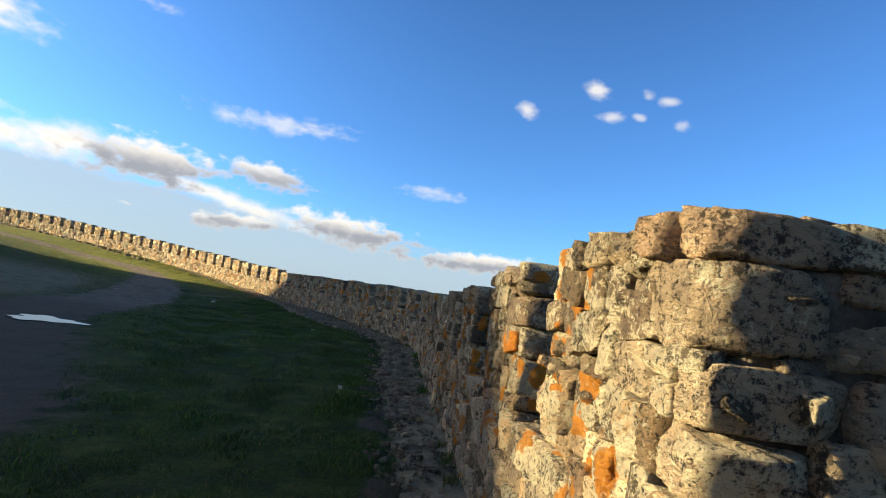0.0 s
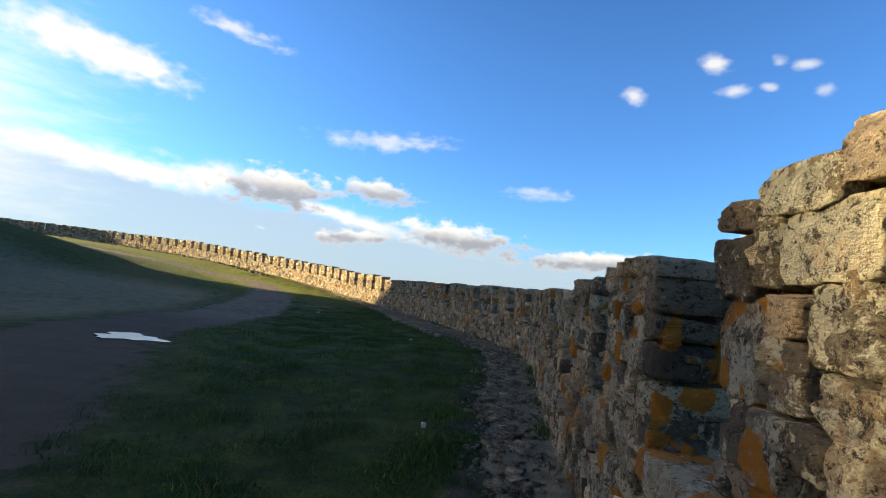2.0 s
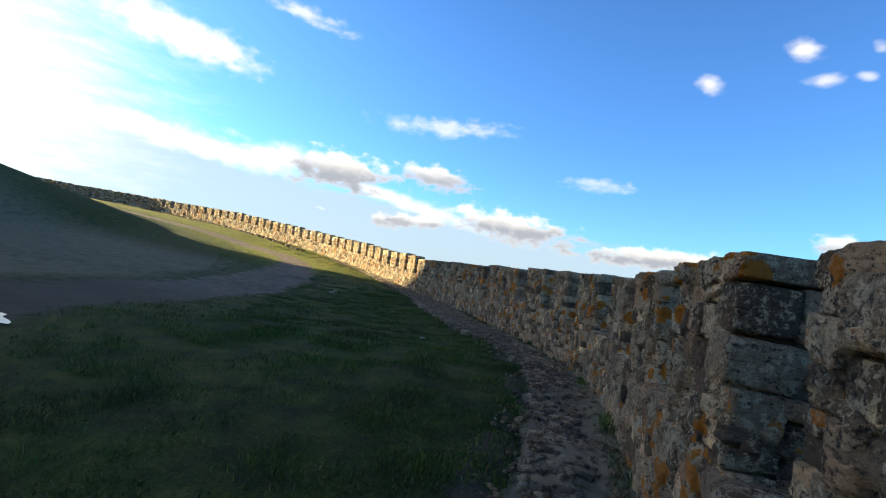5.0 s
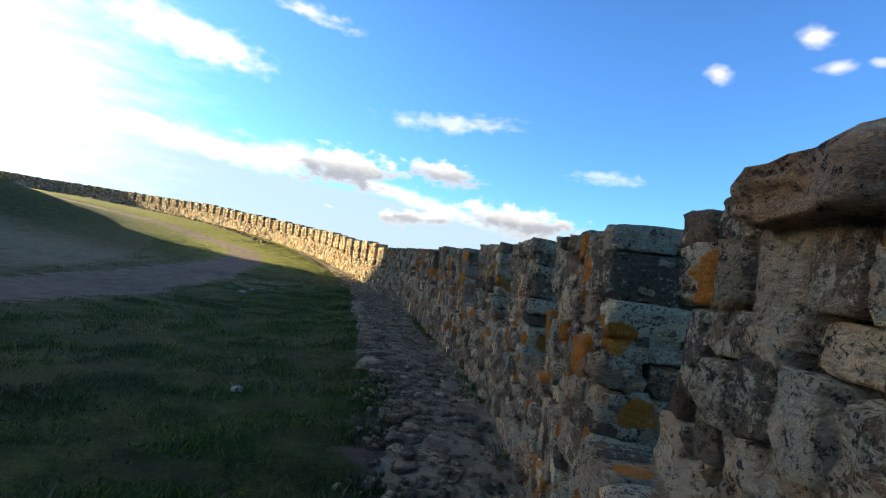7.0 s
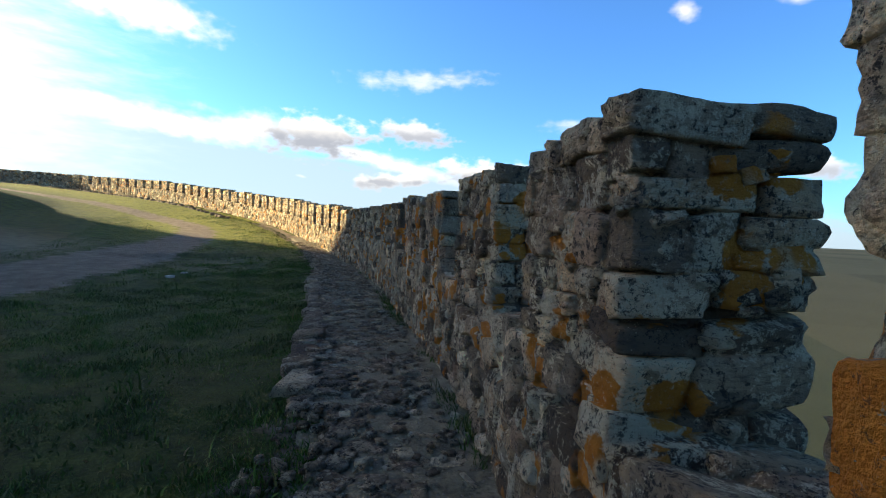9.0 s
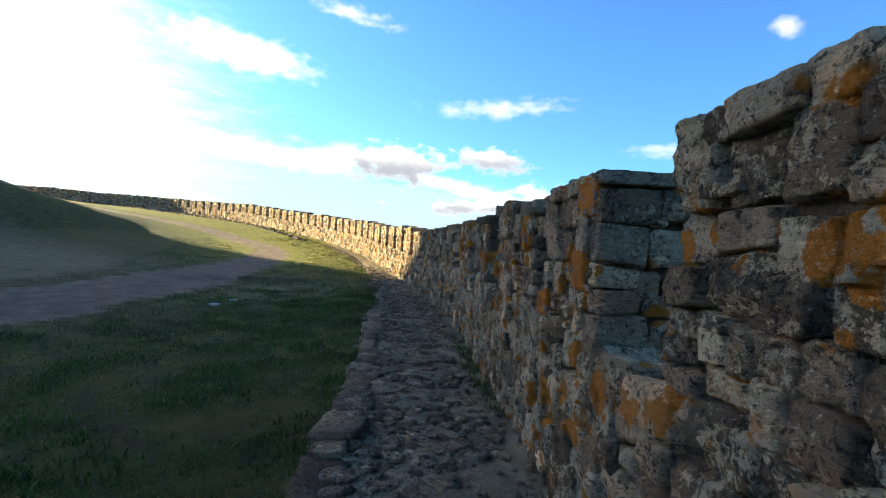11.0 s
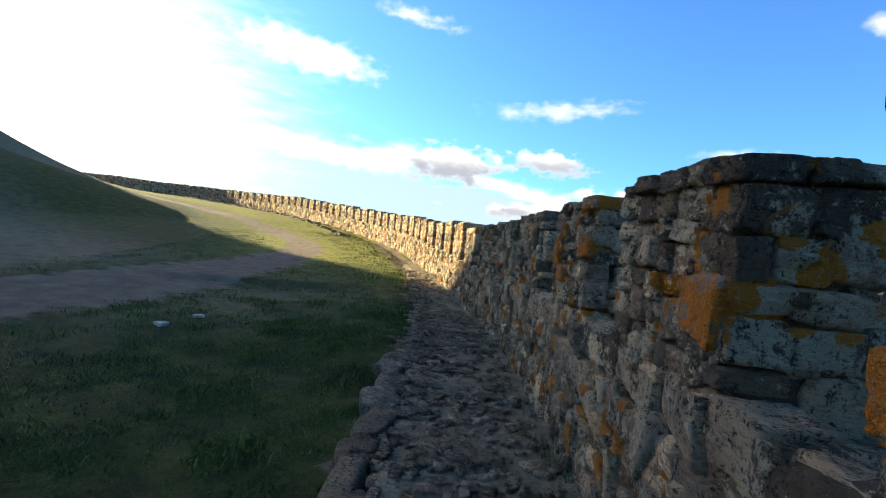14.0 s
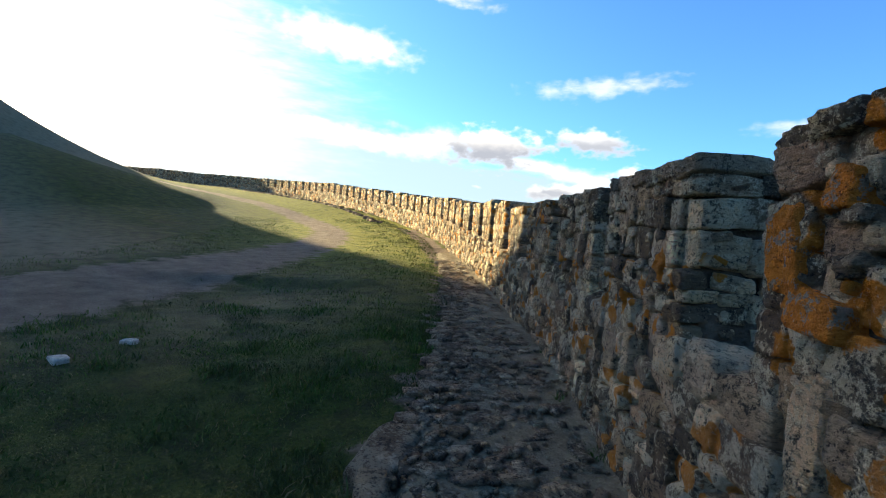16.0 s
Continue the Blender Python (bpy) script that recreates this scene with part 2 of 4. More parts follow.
def stone_material(name, per_island, lichen=1.0, tone_lo=0.42, tone_hi=1.7, crusty=0.85):
    m = Shader(name)
    if per_island:
        rnd = m.pos.outputs["Random Per Island"]
    else:
        rnd = m.nt.nodes.new("ShaderNodeObjectInfo").outputs["Random"]
    base = m.colours(rnd, [(0.0, (0.17, 0.145, 0.125)), (0.16, (0.27, 0.235, 0.20)), (0.32, (0.24, 0.175, 0.14)), (0.48, (0.31, 0.275, 0.235)),
                           (0.62, (0.35, 0.265, 0.19)), (0.76, (0.21, 0.185, 0.165)), (0.90, (0.42, 0.35, 0.28)), (1.0, (0.66, 0.57, 0.45))])
    rnd2 = m.math("FRACT", m.math("MULTIPLY", rnd, 17.31))
    rnd3 = m.math("FRACT", m.math("MULTIPLY", rnd, 53.7))
    value = m.ramp(rnd3, 0.0, 1.0, tone_lo, tone_hi)
    tone = m.nt.nodes.new("ShaderNodeCombineColor")
    for k in range(3):
        m.link(value, tone.inputs[k])
    base = m.mix(1.0, base, tone.outputs[0], "MULTIPLY")
    base = m.mix(1.0, base, (1.50, 1.31, 0.97), "MULTIPLY")
    # slow stains, bedding streaks and coarse mineral grain
    base = m.mix(m.ramp(m.noise(5.0, 5, 0.6, seed=3), 0.38, 0.7, 0.0, 0.45), base, (0.17, 0.13, 0.10))
    base = m.mix(m.ramp(m.noise(2.6, 4, 0.6, seed=9), 0.52, 0.72, 0.0, 0.4), base, (0.33, 0.22, 0.15))
    streak = m.noise(30, 5, 0.7, stretch=(1, 1, 2.6), seed=17)
    base = m.mix(m.ramp(streak, 0.36, 0.50, 0.6, 0.0), base, (0.10, 0.08, 0.064))
    # grey-green and cream crusty lichen, close set on some stones and sparse on others
    crust = m.math("ADD", m.noise(33, 8, 0.82, seed=1), m.math("MULTIPLY", m.math("SUBTRACT", m.noise(6.5, 4, 0.6, seed=5), 0.5), 0.55))
    crust = m.math("ADD", crust, m.math("MULTIPLY", m.math("SUBTRACT", rnd2, 0.5), 0.16))
    tint = m.mix(m.ramp(m.noise(3.1, 3, 0.5, seed=44), 0.42, 0.58), (0.80, 0.67, 0.44), (0.62, 0.545, 0.375))
    base = m.mix(m.ramp(crust, 0.525, 0.565, 0.0, crusty), base, tint)
    film = m.math("MULTIPLY", m.ramp(m.noise(4.4, 5, 0.66, seed=21), 0.56, 0.62), m.ramp(rnd2, 0.35, 0.8, 0.1, 0.7))
    base = m.mix(film, base, (0.68, 0.575, 0.39))
    # black specks and pits
    pits = m.math("ADD", m.noise(44, 7, 0.84, seed=13), m.math("MULTIPLY", m.math("SUBTRACT", m.noise(8, 4, 0.6, seed=33), 0.5), 0.3))
    dark = m.ramp(pits, 0.54, 0.585, 0.0, 0.88)
    base = m.mix(dark, base, (0.045, 0.038, 0.033))
    # orange lichen in rounded patches with ragged rims
    rim = m.math("ADD", m.math("MULTIPLY", m.math("SUBTRACT", m.noise(9, 4, 0.6, seed=7), 0.5), 0.62), m.math("MULTIPLY", m.math("SUBTRACT", m.noise(55, 4, 0.7, seed=71), 0.5), 0.16))
    spot = m.math("ADD", m.voronoi(6.2, seed=2), rim)
    where = m.math("ADD", m.noise(1.9, 3, 0.5, seed=40), m.math("MULTIPLY", rnd2, 0.20))
    orange = m.math("MULTIPLY", m.math("MULTIPLY", m.ramp(spot, 0.425, 0.375), m.ramp(where, 0.62, 0.65)), lichen)
    hue = m.mix(m.noise(19, 4, 0.6, seed=8), (0.46, 0.145, 0.022), (0.74, 0.32, 0.045))
    base = m.mix(m.math("MULTIPLY", orange, m.ramp(m.noise(64, 4, 0.7, seed=4), 0.30, 0.46, 0.35, 1.0)), base, hue)
    height = m.math("ADD", m.math("MULTIPLY", m.noise(20, 6, 0.68, seed=6), 1.0), m.math("MULTIPLY", m.noise(85, 5, 0.75, seed=16), 0.5))
    height = m.math("ADD", height, m.math("MULTIPLY", streak, 0.6))
    height = m.math("SUBTRACT", height, m.math("MULTIPLY", dark, 0.12))
    return m.finish(base, 0.93, height, 1.0, 0.10)


def lichen_material():
    """Stone all but covered by an orange lichen crust."""
    m = Shader("orange_lichen_crust")
    hue = m.mix(m.noise(17, 5, 0.65, seed=8), (0.44, 0.125, 0.018), (0.70, 0.28, 0.04))
    bare = m.math("ADD", m.noise(13, 6, 0.7, seed=31), m.math("MULTIPLY", m.noise(60, 4, 0.7, seed=14), 0.25))
    c = m.mix(m.ramp(bare, 0.66, 0.71), hue, (0.30, 0.245, 0.18))
    c = m.mix(m.ramp(m.noise(58, 5, 0.8, seed=19), 0.56, 0.62, 0.0, 0.7), c, (0.09, 0.055, 0.03))
    return m.finish(c, 0.95, m.math("ADD", m.noise(24, 6, 0.7), m.math("MULTIPLY", m.noise(90, 4, 0.7), 0.5)), 1.0, 0.08)


def mortar_material():
    m = Shader("mortar")
    c = m.colours(m.noise(9, 6, 0.65), [(0.3, (0.045, 0.036, 0.028)), (0.5, (0.12, 0.095, 0.07)), (0.75, (0.26, 0.21, 0.155))])
    return m.finish(c, 0.95, m.math("ADD", m.noise(40, 6, 0.7), m.math("MULTIPLY", m.noise(11, 4, 0.6), 1.5)), 1.0, 0.05)


def ground_material():
    m = Shader("ground")
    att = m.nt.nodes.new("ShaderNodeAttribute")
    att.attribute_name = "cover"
    sep = m.nt.nodes.new("ShaderNodeSeparateColor")
    m.link(att.outputs["Color"], sep.inputs[0])
    road, dry, outside = sep.outputs
    big, mid, fine = m.noise(0.35, 5, 0.6, seed=2), m.noise(3.0, 5, 0.62, seed=4), m.noise(38, 5, 0.7, seed=6)
    grass = m.colours(m.math("ADD", m.math("MULTIPLY", mid, 0.55), m.math("MULTIPLY", fine, 0.45)),
                      [(0.30, (0.022, 0.017, 0.009)), (0.44, (0.036, 0.046, 0.009)), (0.56, (0.068, 0.086, 0.013)), (0.74, (0.17, 0.155, 0.03))])
    grass = m.mix(m.math("MULTIPLY", m.ramp(big, 0.52, 0.72), 0.4), grass, (0.075, 0.062, 0.022))
    # dry brown grass, its tone also lifted to stand for sun haze over the mound
    grass = m.mix(m.math("MULTIPLY", dry, m.ramp(mid, 0.2, 0.6, 0.4, 0.95)), grass, (0.26, 0.195, 0.12))
    # by the far wall the grass is yellower and brighter: sunlight put into its colour
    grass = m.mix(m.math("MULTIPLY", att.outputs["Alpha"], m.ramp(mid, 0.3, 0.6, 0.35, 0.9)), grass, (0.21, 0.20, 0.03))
    dirt = m.colours(m.math("ADD", m.math("MULTIPLY", mid, 0.5), m.math("MULTIPLY", fine, 0.5)),
                     [(0.3, (0.075, 0.055, 0.038)), (0.5, (0.185, 0.138, 0.092)), (0.75, (0.32, 0.25, 0.175))])
    # the track is wet and dark round the puddle
    place = m.nt.nodes.new("ShaderNodeSeparateXYZ")
    m.link(m.pos.outputs["Position"], place.inputs[0])
    damp = m.ramp(m.math("ADD", place.outputs[1], m.math("MULTIPLY", m.math("SUBTRACT", big, 0.5), 6.0)), 18.0, 13.0, 0.0, 0.72)
    dirt = m.mix(damp, dirt, (0.075, 0.057, 0.042))
    edge = m.math("ADD", road, m.math("MULTIPLY", m.math("SUBTRACT", mid, 0.5), 0.9))
    ruts = m.ramp(edge, 0.38, 0.62)
    c = m.mix(ruts, grass, dirt)
    field = m.voronoi(0.006, out="Color")
    fsep = m.nt.nodes.new("ShaderNodeSeparateColor")
    m.link(field, fsep.inputs[0])
    plain = m.colours(m.math("ADD", m.math("MULTIPLY", fsep.outputs[0], 0.7), m.math("MULTIPLY", m.noise(0.02, 5, 0.6), 0.3)),
                      [(0.2, (0.02, 0.026, 0.015)), (0.4, (0.038, 0.040, 0.024)), (0.55, (0.05, 0.05, 0.032)), (0.7, (0.022, 0.030, 0.017)), (0.9, (0.042, 0.044, 0.030))])
    c = m.mix(outside, c, plain)
    h = m.math("ADD", m.math("MULTIPLY", fine, 0.6), mid)
    return m.finish(c, 0.95, h, 1.0, 0.09)


def path_material():
    m = Shader("path_earth")
    n1, n2 = m.noise(4.5, 5, 0.62, seed=3), m.noise(48, 5, 0.7, seed=5)
    c = m.colours(m.math("ADD", m.math("MULTIPLY", n1, 0.6), m.math("MULTIPLY", n2, 0.4)),
                  [(0.3, (0.085, 0.066, 0.04)), (0.5, (0.21, 0.168, 0.102)), (0.7, (0.35, 0.29, 0.18))])
    pebbles = m.ramp(m.voronoi(34, seed=3), 0.30, 0.14)
    c = m.mix(m.math("MULTIPLY", pebbles, m.ramp(m.noise(6, 3), 0.45, 0.6, 0.0, 0.8)), c, (0.29, 0.24, 0.19))
    return m.finish(c, 0.95, m.math("ADD", m.math("MULTIPLY", n2, 0.6), m.math("ADD", n1, m.math("MULTIPLY", pebbles, 0.4))), 0.9, 0.04)


def grass_material():
    m = Shader("grass_blades")
    rnd = m.pos.outputs["Random Per Island"]
    c = m.colours(rnd, [(0.0, (0.036, 0.064, 0.009)), (0.5, (0.068, 0.116, 0.017)), (0.85, (0.118, 0.168, 0.028)), (0.95, (0.18, 0.145, 0.05)), (1.0, (0.27, 0.21, 0.10))])
    c = m.mix(m.ramp(m.noise(0.9, 4, 0.6, seed=3), 0.42, 0.62, 0.0, 0.6), c, (0.05, 0.042, 0.020))
    m.bsdf.inputs["Subsurface Weight"].default_value = 0.0
    return m.finish(c, 0.75)


def plain_material(name, colour, rough=0.8, grain=30, depth=0.3):
    m = Shader(name)
    n = m.noise(grain, 5, 0.65)
    c = m.mix(m.ramp(n, 0.3, 0.7), tuple(v * 0.7 for v in colour), tuple(min(1, v * 1.2) for v in colour))
    return m.finish(c, rough, n, depth, 0.02)


def water_material():
    m = Shader("puddle_water")
    m.bsdf.inputs["IOR"].default_value = 1.33
    return m.finish((0.03, 0.028, 0.024), 0.02, gloss=0.5)


STONE = stone_material("weathered_stone", False)
RUBBLE = stone_material("rubble_stone", True, 0.9, 0.4, 1.75)
PAVE, PAVE_MIX = stone_material("paving_stone", False, 0.0, 0.45, 0.95, 0.4), stone_material("paving_mixed", True, 0.0, 0.45, 0.95, 0.4)
ORANGE = lichen_material()
PALE_STONE = stone_material("pale_stone", False, 0.0, 1.5, 2.1, 0.6)
MORTAR, GROUND, EARTH, GRASS, WATER = mortar_material(), ground_material(), path_material(), grass_material(), water_material()
PALE_ROCK = plain_material("pale_rock", (0.44, 0.37, 0.29))
LEAF = plain_material("bush_leaf", (0.045, 0.055, 0.022), 0.8, 6)
POST = plain_material("white_post", (0.7, 0.7, 0.68))


# ---- plan of the wall: its inner face, from behind the start to the far end ----
LINE = np.array([(0.70, -16), (0.66, -12), (0.62, -8), (0.58, -4), (0.54, 0), (0.44, 2.5), (0.28, 5), (0.05, 7.2), (-0.1, 9.3), (-0.28, 11.4), (-0.62, 13.1), (-1.35, 15.05), (-2.3, 17.0),
                 (-3.65, 19.3), (-5.05, 21.6), (-7.0, 24.4), (-9.6, 27.5), (-12.5, 30.6), (-17, 34.9), (-22.5, 38.9), (-29, 42.4), (-36, 45.3), (-43.5, 47.4), (-52, 48.3), (-61, 47.8),
                 (-72, 45.5), (-84, 41.5), (-98, 35), (-112, 26)], float)


def smooth_line(c, n=40):
    out = []
    for i in range(len(c) - 1):
        p0, p1, p2, p3 = c[max(i - 1, 0)], c[i], c[i + 1], c[min(i + 2, len(c) - 1)]
        u = np.arange(n)[:, None] / n
        out.append(0.5 * (2 * p1 + (p2 - p0) * u + (2 * p0 - 5 * p1 + 4 * p2 - p3) * u ** 2 + (3 * p1 - p0 - 3 * p2 + p3) * u ** 3))
    return np.vstack(out + [c[-1:]])


CURVE = smooth_line(LINE)
ARC = np.concatenate([[0], np.cumsum(np.linalg.norm(np.diff(CURVE, axis=0), axis=1))])
ARC -= np.interp(0, CURVE[:200, 1], ARC[:200])
S0, S1 = ARC[0], ARC[-1]


def softplus(v, w):
    return np.log1p(np.exp(np.clip(v / w, -40, 40))) * w


def land(x, y):
    """Height of the ground inside the wall: level by the path, rising far off, with a steep castle mound to the west."""
    u = softplus(-22 - x + 0.3 * (y - 30), 4)
    z = -0.3 + 7 * (1 - np.exp(-u * 0.12 / 7))
    r = np.sqrt((x + 69.9) ** 2 + (np.where(y < 12, 0.781, 0.655) * (y - 12)) ** 2 + 9)
    z = z + 28.9 * np.maximum(0, 1 - r / 26.3) ** 2.5
    r = np.hypot(x + 42, y - 26)
    return z + 2.6 * np.maximum(0, 1 - r / 12) ** 1.2


def at(s, off=0.0):
    """Point of the plan at arc length s, off metres outside the inner face."""
    s = np.asarray(s, float)
    x, y = np.interp(s, ARC, CURVE[:, 0]), np.interp(s, ARC, CURVE[:, 1])
    e = 0.15
    tx = np.interp(s + e, ARC, CURVE[:, 0]) - np.interp(s - e, ARC, CURVE[:, 0])
    ty = np.interp(s + e, ARC, CURVE[:, 1]) - np.interp(s - e, ARC, CURVE[:, 1])
    ln = np.hypot(tx, ty) + 1e-9
    return x + ty / ln * off, y - tx / ln * off, tx / ln, ty / ln


def base_z(s):
    """Foot of the wall, and of the path beside it."""
    return np.interp(s, [-12, 0, 2, 5, 9, 17, 20, 28, 36, 46.5, 56.6, 64, 83.5, 99, 130], [0.03, 0, -0.08, -0.19, -0.19, -0.23, -0.27, -0.2, 0.17, 0.82, 1.6, 2.1, 3.2, 3.8, 4.6])


def frame_at(s, off, z):
    x, y, tx, ty = (float(v) for v in at(s, off))
    return Matrix(((tx, ty, 0, x), (ty, -tx, 0, y), (0, 0, 1, z), (0, 0, 0, 1)))


def side_of(px, py):
    """Signed distance to the inner face: positive outside, and the arc length of the nearest point."""
    px, py = np.asarray(px, float).ravel(), np.asarray(py, float).ravel()
    pts = CURVE[::3]
    arc = ARC[::3]
    d, s = np.empty(len(px)), np.empty(len(px))
    tx, ty = np.gradient(pts[:, 0]), np.gradient(pts[:, 1])
    for a in range(0, len(px), 20000):
        dx, dy = px[a:a + 20000, None] - pts[:, 0], py[a:a + 20000, None] - pts[:, 1]
        q = dx * dx + dy * dy
        i = q.argmin(1)
        k = np.arange(len(i))
        cross = dx[k, i] * ty[i] - dy[k, i] * tx[i]
        d[a:a + 20000] = np.sqrt(q[k, i]) * np.sign(cross)
        s[a:a + 20000] = arc[i]
    return d, s


# ---- mesh helpers ----
def mesh_of(name, verts, faces, material, smooth=False):
    me = bpy.data.meshes.new(name)
    me.from_pydata([tuple(v) for v in verts], [], [tuple(f) for f in faces])
    me.materials.append(material)
    if smooth:
        me.polygons.foreach_set("use_smooth", [True] * len(me.polygons))
    me.update()
    return me


def part(name, me, parent, label="", m=None):
    ob = new(name, me)
    ob.parent = parent
    if m is not None:
        ob.matrix_basis = m
    return tagged(ob, label)


def stone_shape(seed, n, wear=1.0):
    """A rough-hewn stone of unit size: a rounded block with split faces and worn corners."""
    rng = np.random.default_rng(seed)
    verts, faces, index = [], [], {}
    ticks = np.linspace(-1, 1, n + 1)

    def vid(p):
        key = tuple(np.round(p, 5))
        if key not in index:
            index[key] = len(verts)
            verts.append(p)
        return index[key]

    for axis in range(3):
        for sgn in (-1, 1):
            b, c = [(1, 2), (2, 0), (0, 1)][axis]
            for i in range(n):
                for j in range(n):
                    quad = []
                    for di, dj in ((0, 0), (1, 0), (1, 1), (0, 1)):
                        p = np.zeros(3)
                        p[axis], p[b], p[c] = sgn, ticks[i + di], ticks[j + dj]
                        quad.append(vid(p))
                    faces.append(quad if sgn > 0 else quad[::-1])
    v = np.array(verts)
    v = v / ((np.abs(v) ** 20).sum(1) ** (1 / 20))[:, None]
    for _ in range(13):
        d = rng.normal(size=3)
        d[rng.integers(3)] *= 0.2
        d /= np.linalg.norm(d)
        lim = rng.uniform(0.85, 1.12) * np.abs(d).sum() * 0.9
        over = np.maximum(0, v @ d - lim)
        v = v - over[:, None] * d * 0.9
    v[:, 0] *= 1 + v[:, 2] * rng.uniform(-0.13, 0.13)
    v[:, 2] *= 1 + v[:, 0] * rng.uniform(-0.15, 0.15)
    off = Vector(rng.uniform(-50, 50, 3))
    for k in range(len(v)):
        p = Vector(v[k])
        a = noise.noise(p * 1.5 + off) * 0.11 + noise.noise(p * 3.6 + off) * 0.085 + noise.noise(p * 8.5 + off) * 0.065 * (n > 3)
        v[k] += np.array(p.normalized()) * a * wear * np.array((0.6, 1.0, 0.9))
    return v * 0.52, faces


FINE = [stone_shape(100 + i, 9) for i in range(26)]
MID = [stone_shape(200 + i, 5) for i in range(24)]
COARSE = [stone_shape(300 + i, 2, 0.8) for i in range(16)]
FINE_MESH = [mesh_of("stone", v, f, STONE, True) for v, f in FINE]
MID_MESH = [mesh_of("stone", v, f, STONE, True) for v, f in MID]
SLAB = [stone_shape(400 + i, 5, 0.75) for i in range(18)]
PAVE_MESH = [mesh_of("paving_stone", v, f, PAVE, True) for v, f in SLAB]


class Pile:
    """Collects many stones into one mesh."""

    def __init__(self):
        self.v, self.f, self.n = [], [], 0

    def add(self, shape, m):
        v, f = shape
        r = np.array(m)
        self.v.append(v @ r[:3, :3].T + r[:3, 3])
        self.f.extend([[i + self.n for i in q] for q in f])
        self.n += len(v)

    def mesh(self, name, material):
        return mesh_of(name, np.vstack(self.v), self.f, material, True)


def box_strip(name, s_list, off0, off1, z0, z1, material):
    """A solid band along the plan; z0 and z1 are functions of s."""
    v, f = [], []
    for s in s_list:
        for off, z in ((off0, z0(s)), (off1, z0(s)), (off1, z1(s)), (off0, z1(s))):
            x, y, _, _ = at(s, off)
            v.append((float(x), float(y), float(z)))
    for i in range(len(s_list) - 1):
        a, b = 4 * i, 4 * i + 4
        for k in range(4):
            f.append((a + k, a + (k + 1) % 4, b + (k + 1) % 4, b + k)[::-1])
    f.append((0, 1, 2, 3))
    e = 4 * (len(s_list) - 1)
    f.append((e + 3, e + 2, e + 1, e))
    return mesh_of(name, v, f, material)


# ---- ground ----
TRACK = smooth_line(np.array([(-4.6, 4.0), (-8.5, 9.6), (-10.9, 15.5), (-12.3, 20), (-14.2, 24), (-16.6, 28), (-19.5, 31.6), (-24, 34.5), (-31, 37), (-40, 38.5), (-55, 39)], float), 20)


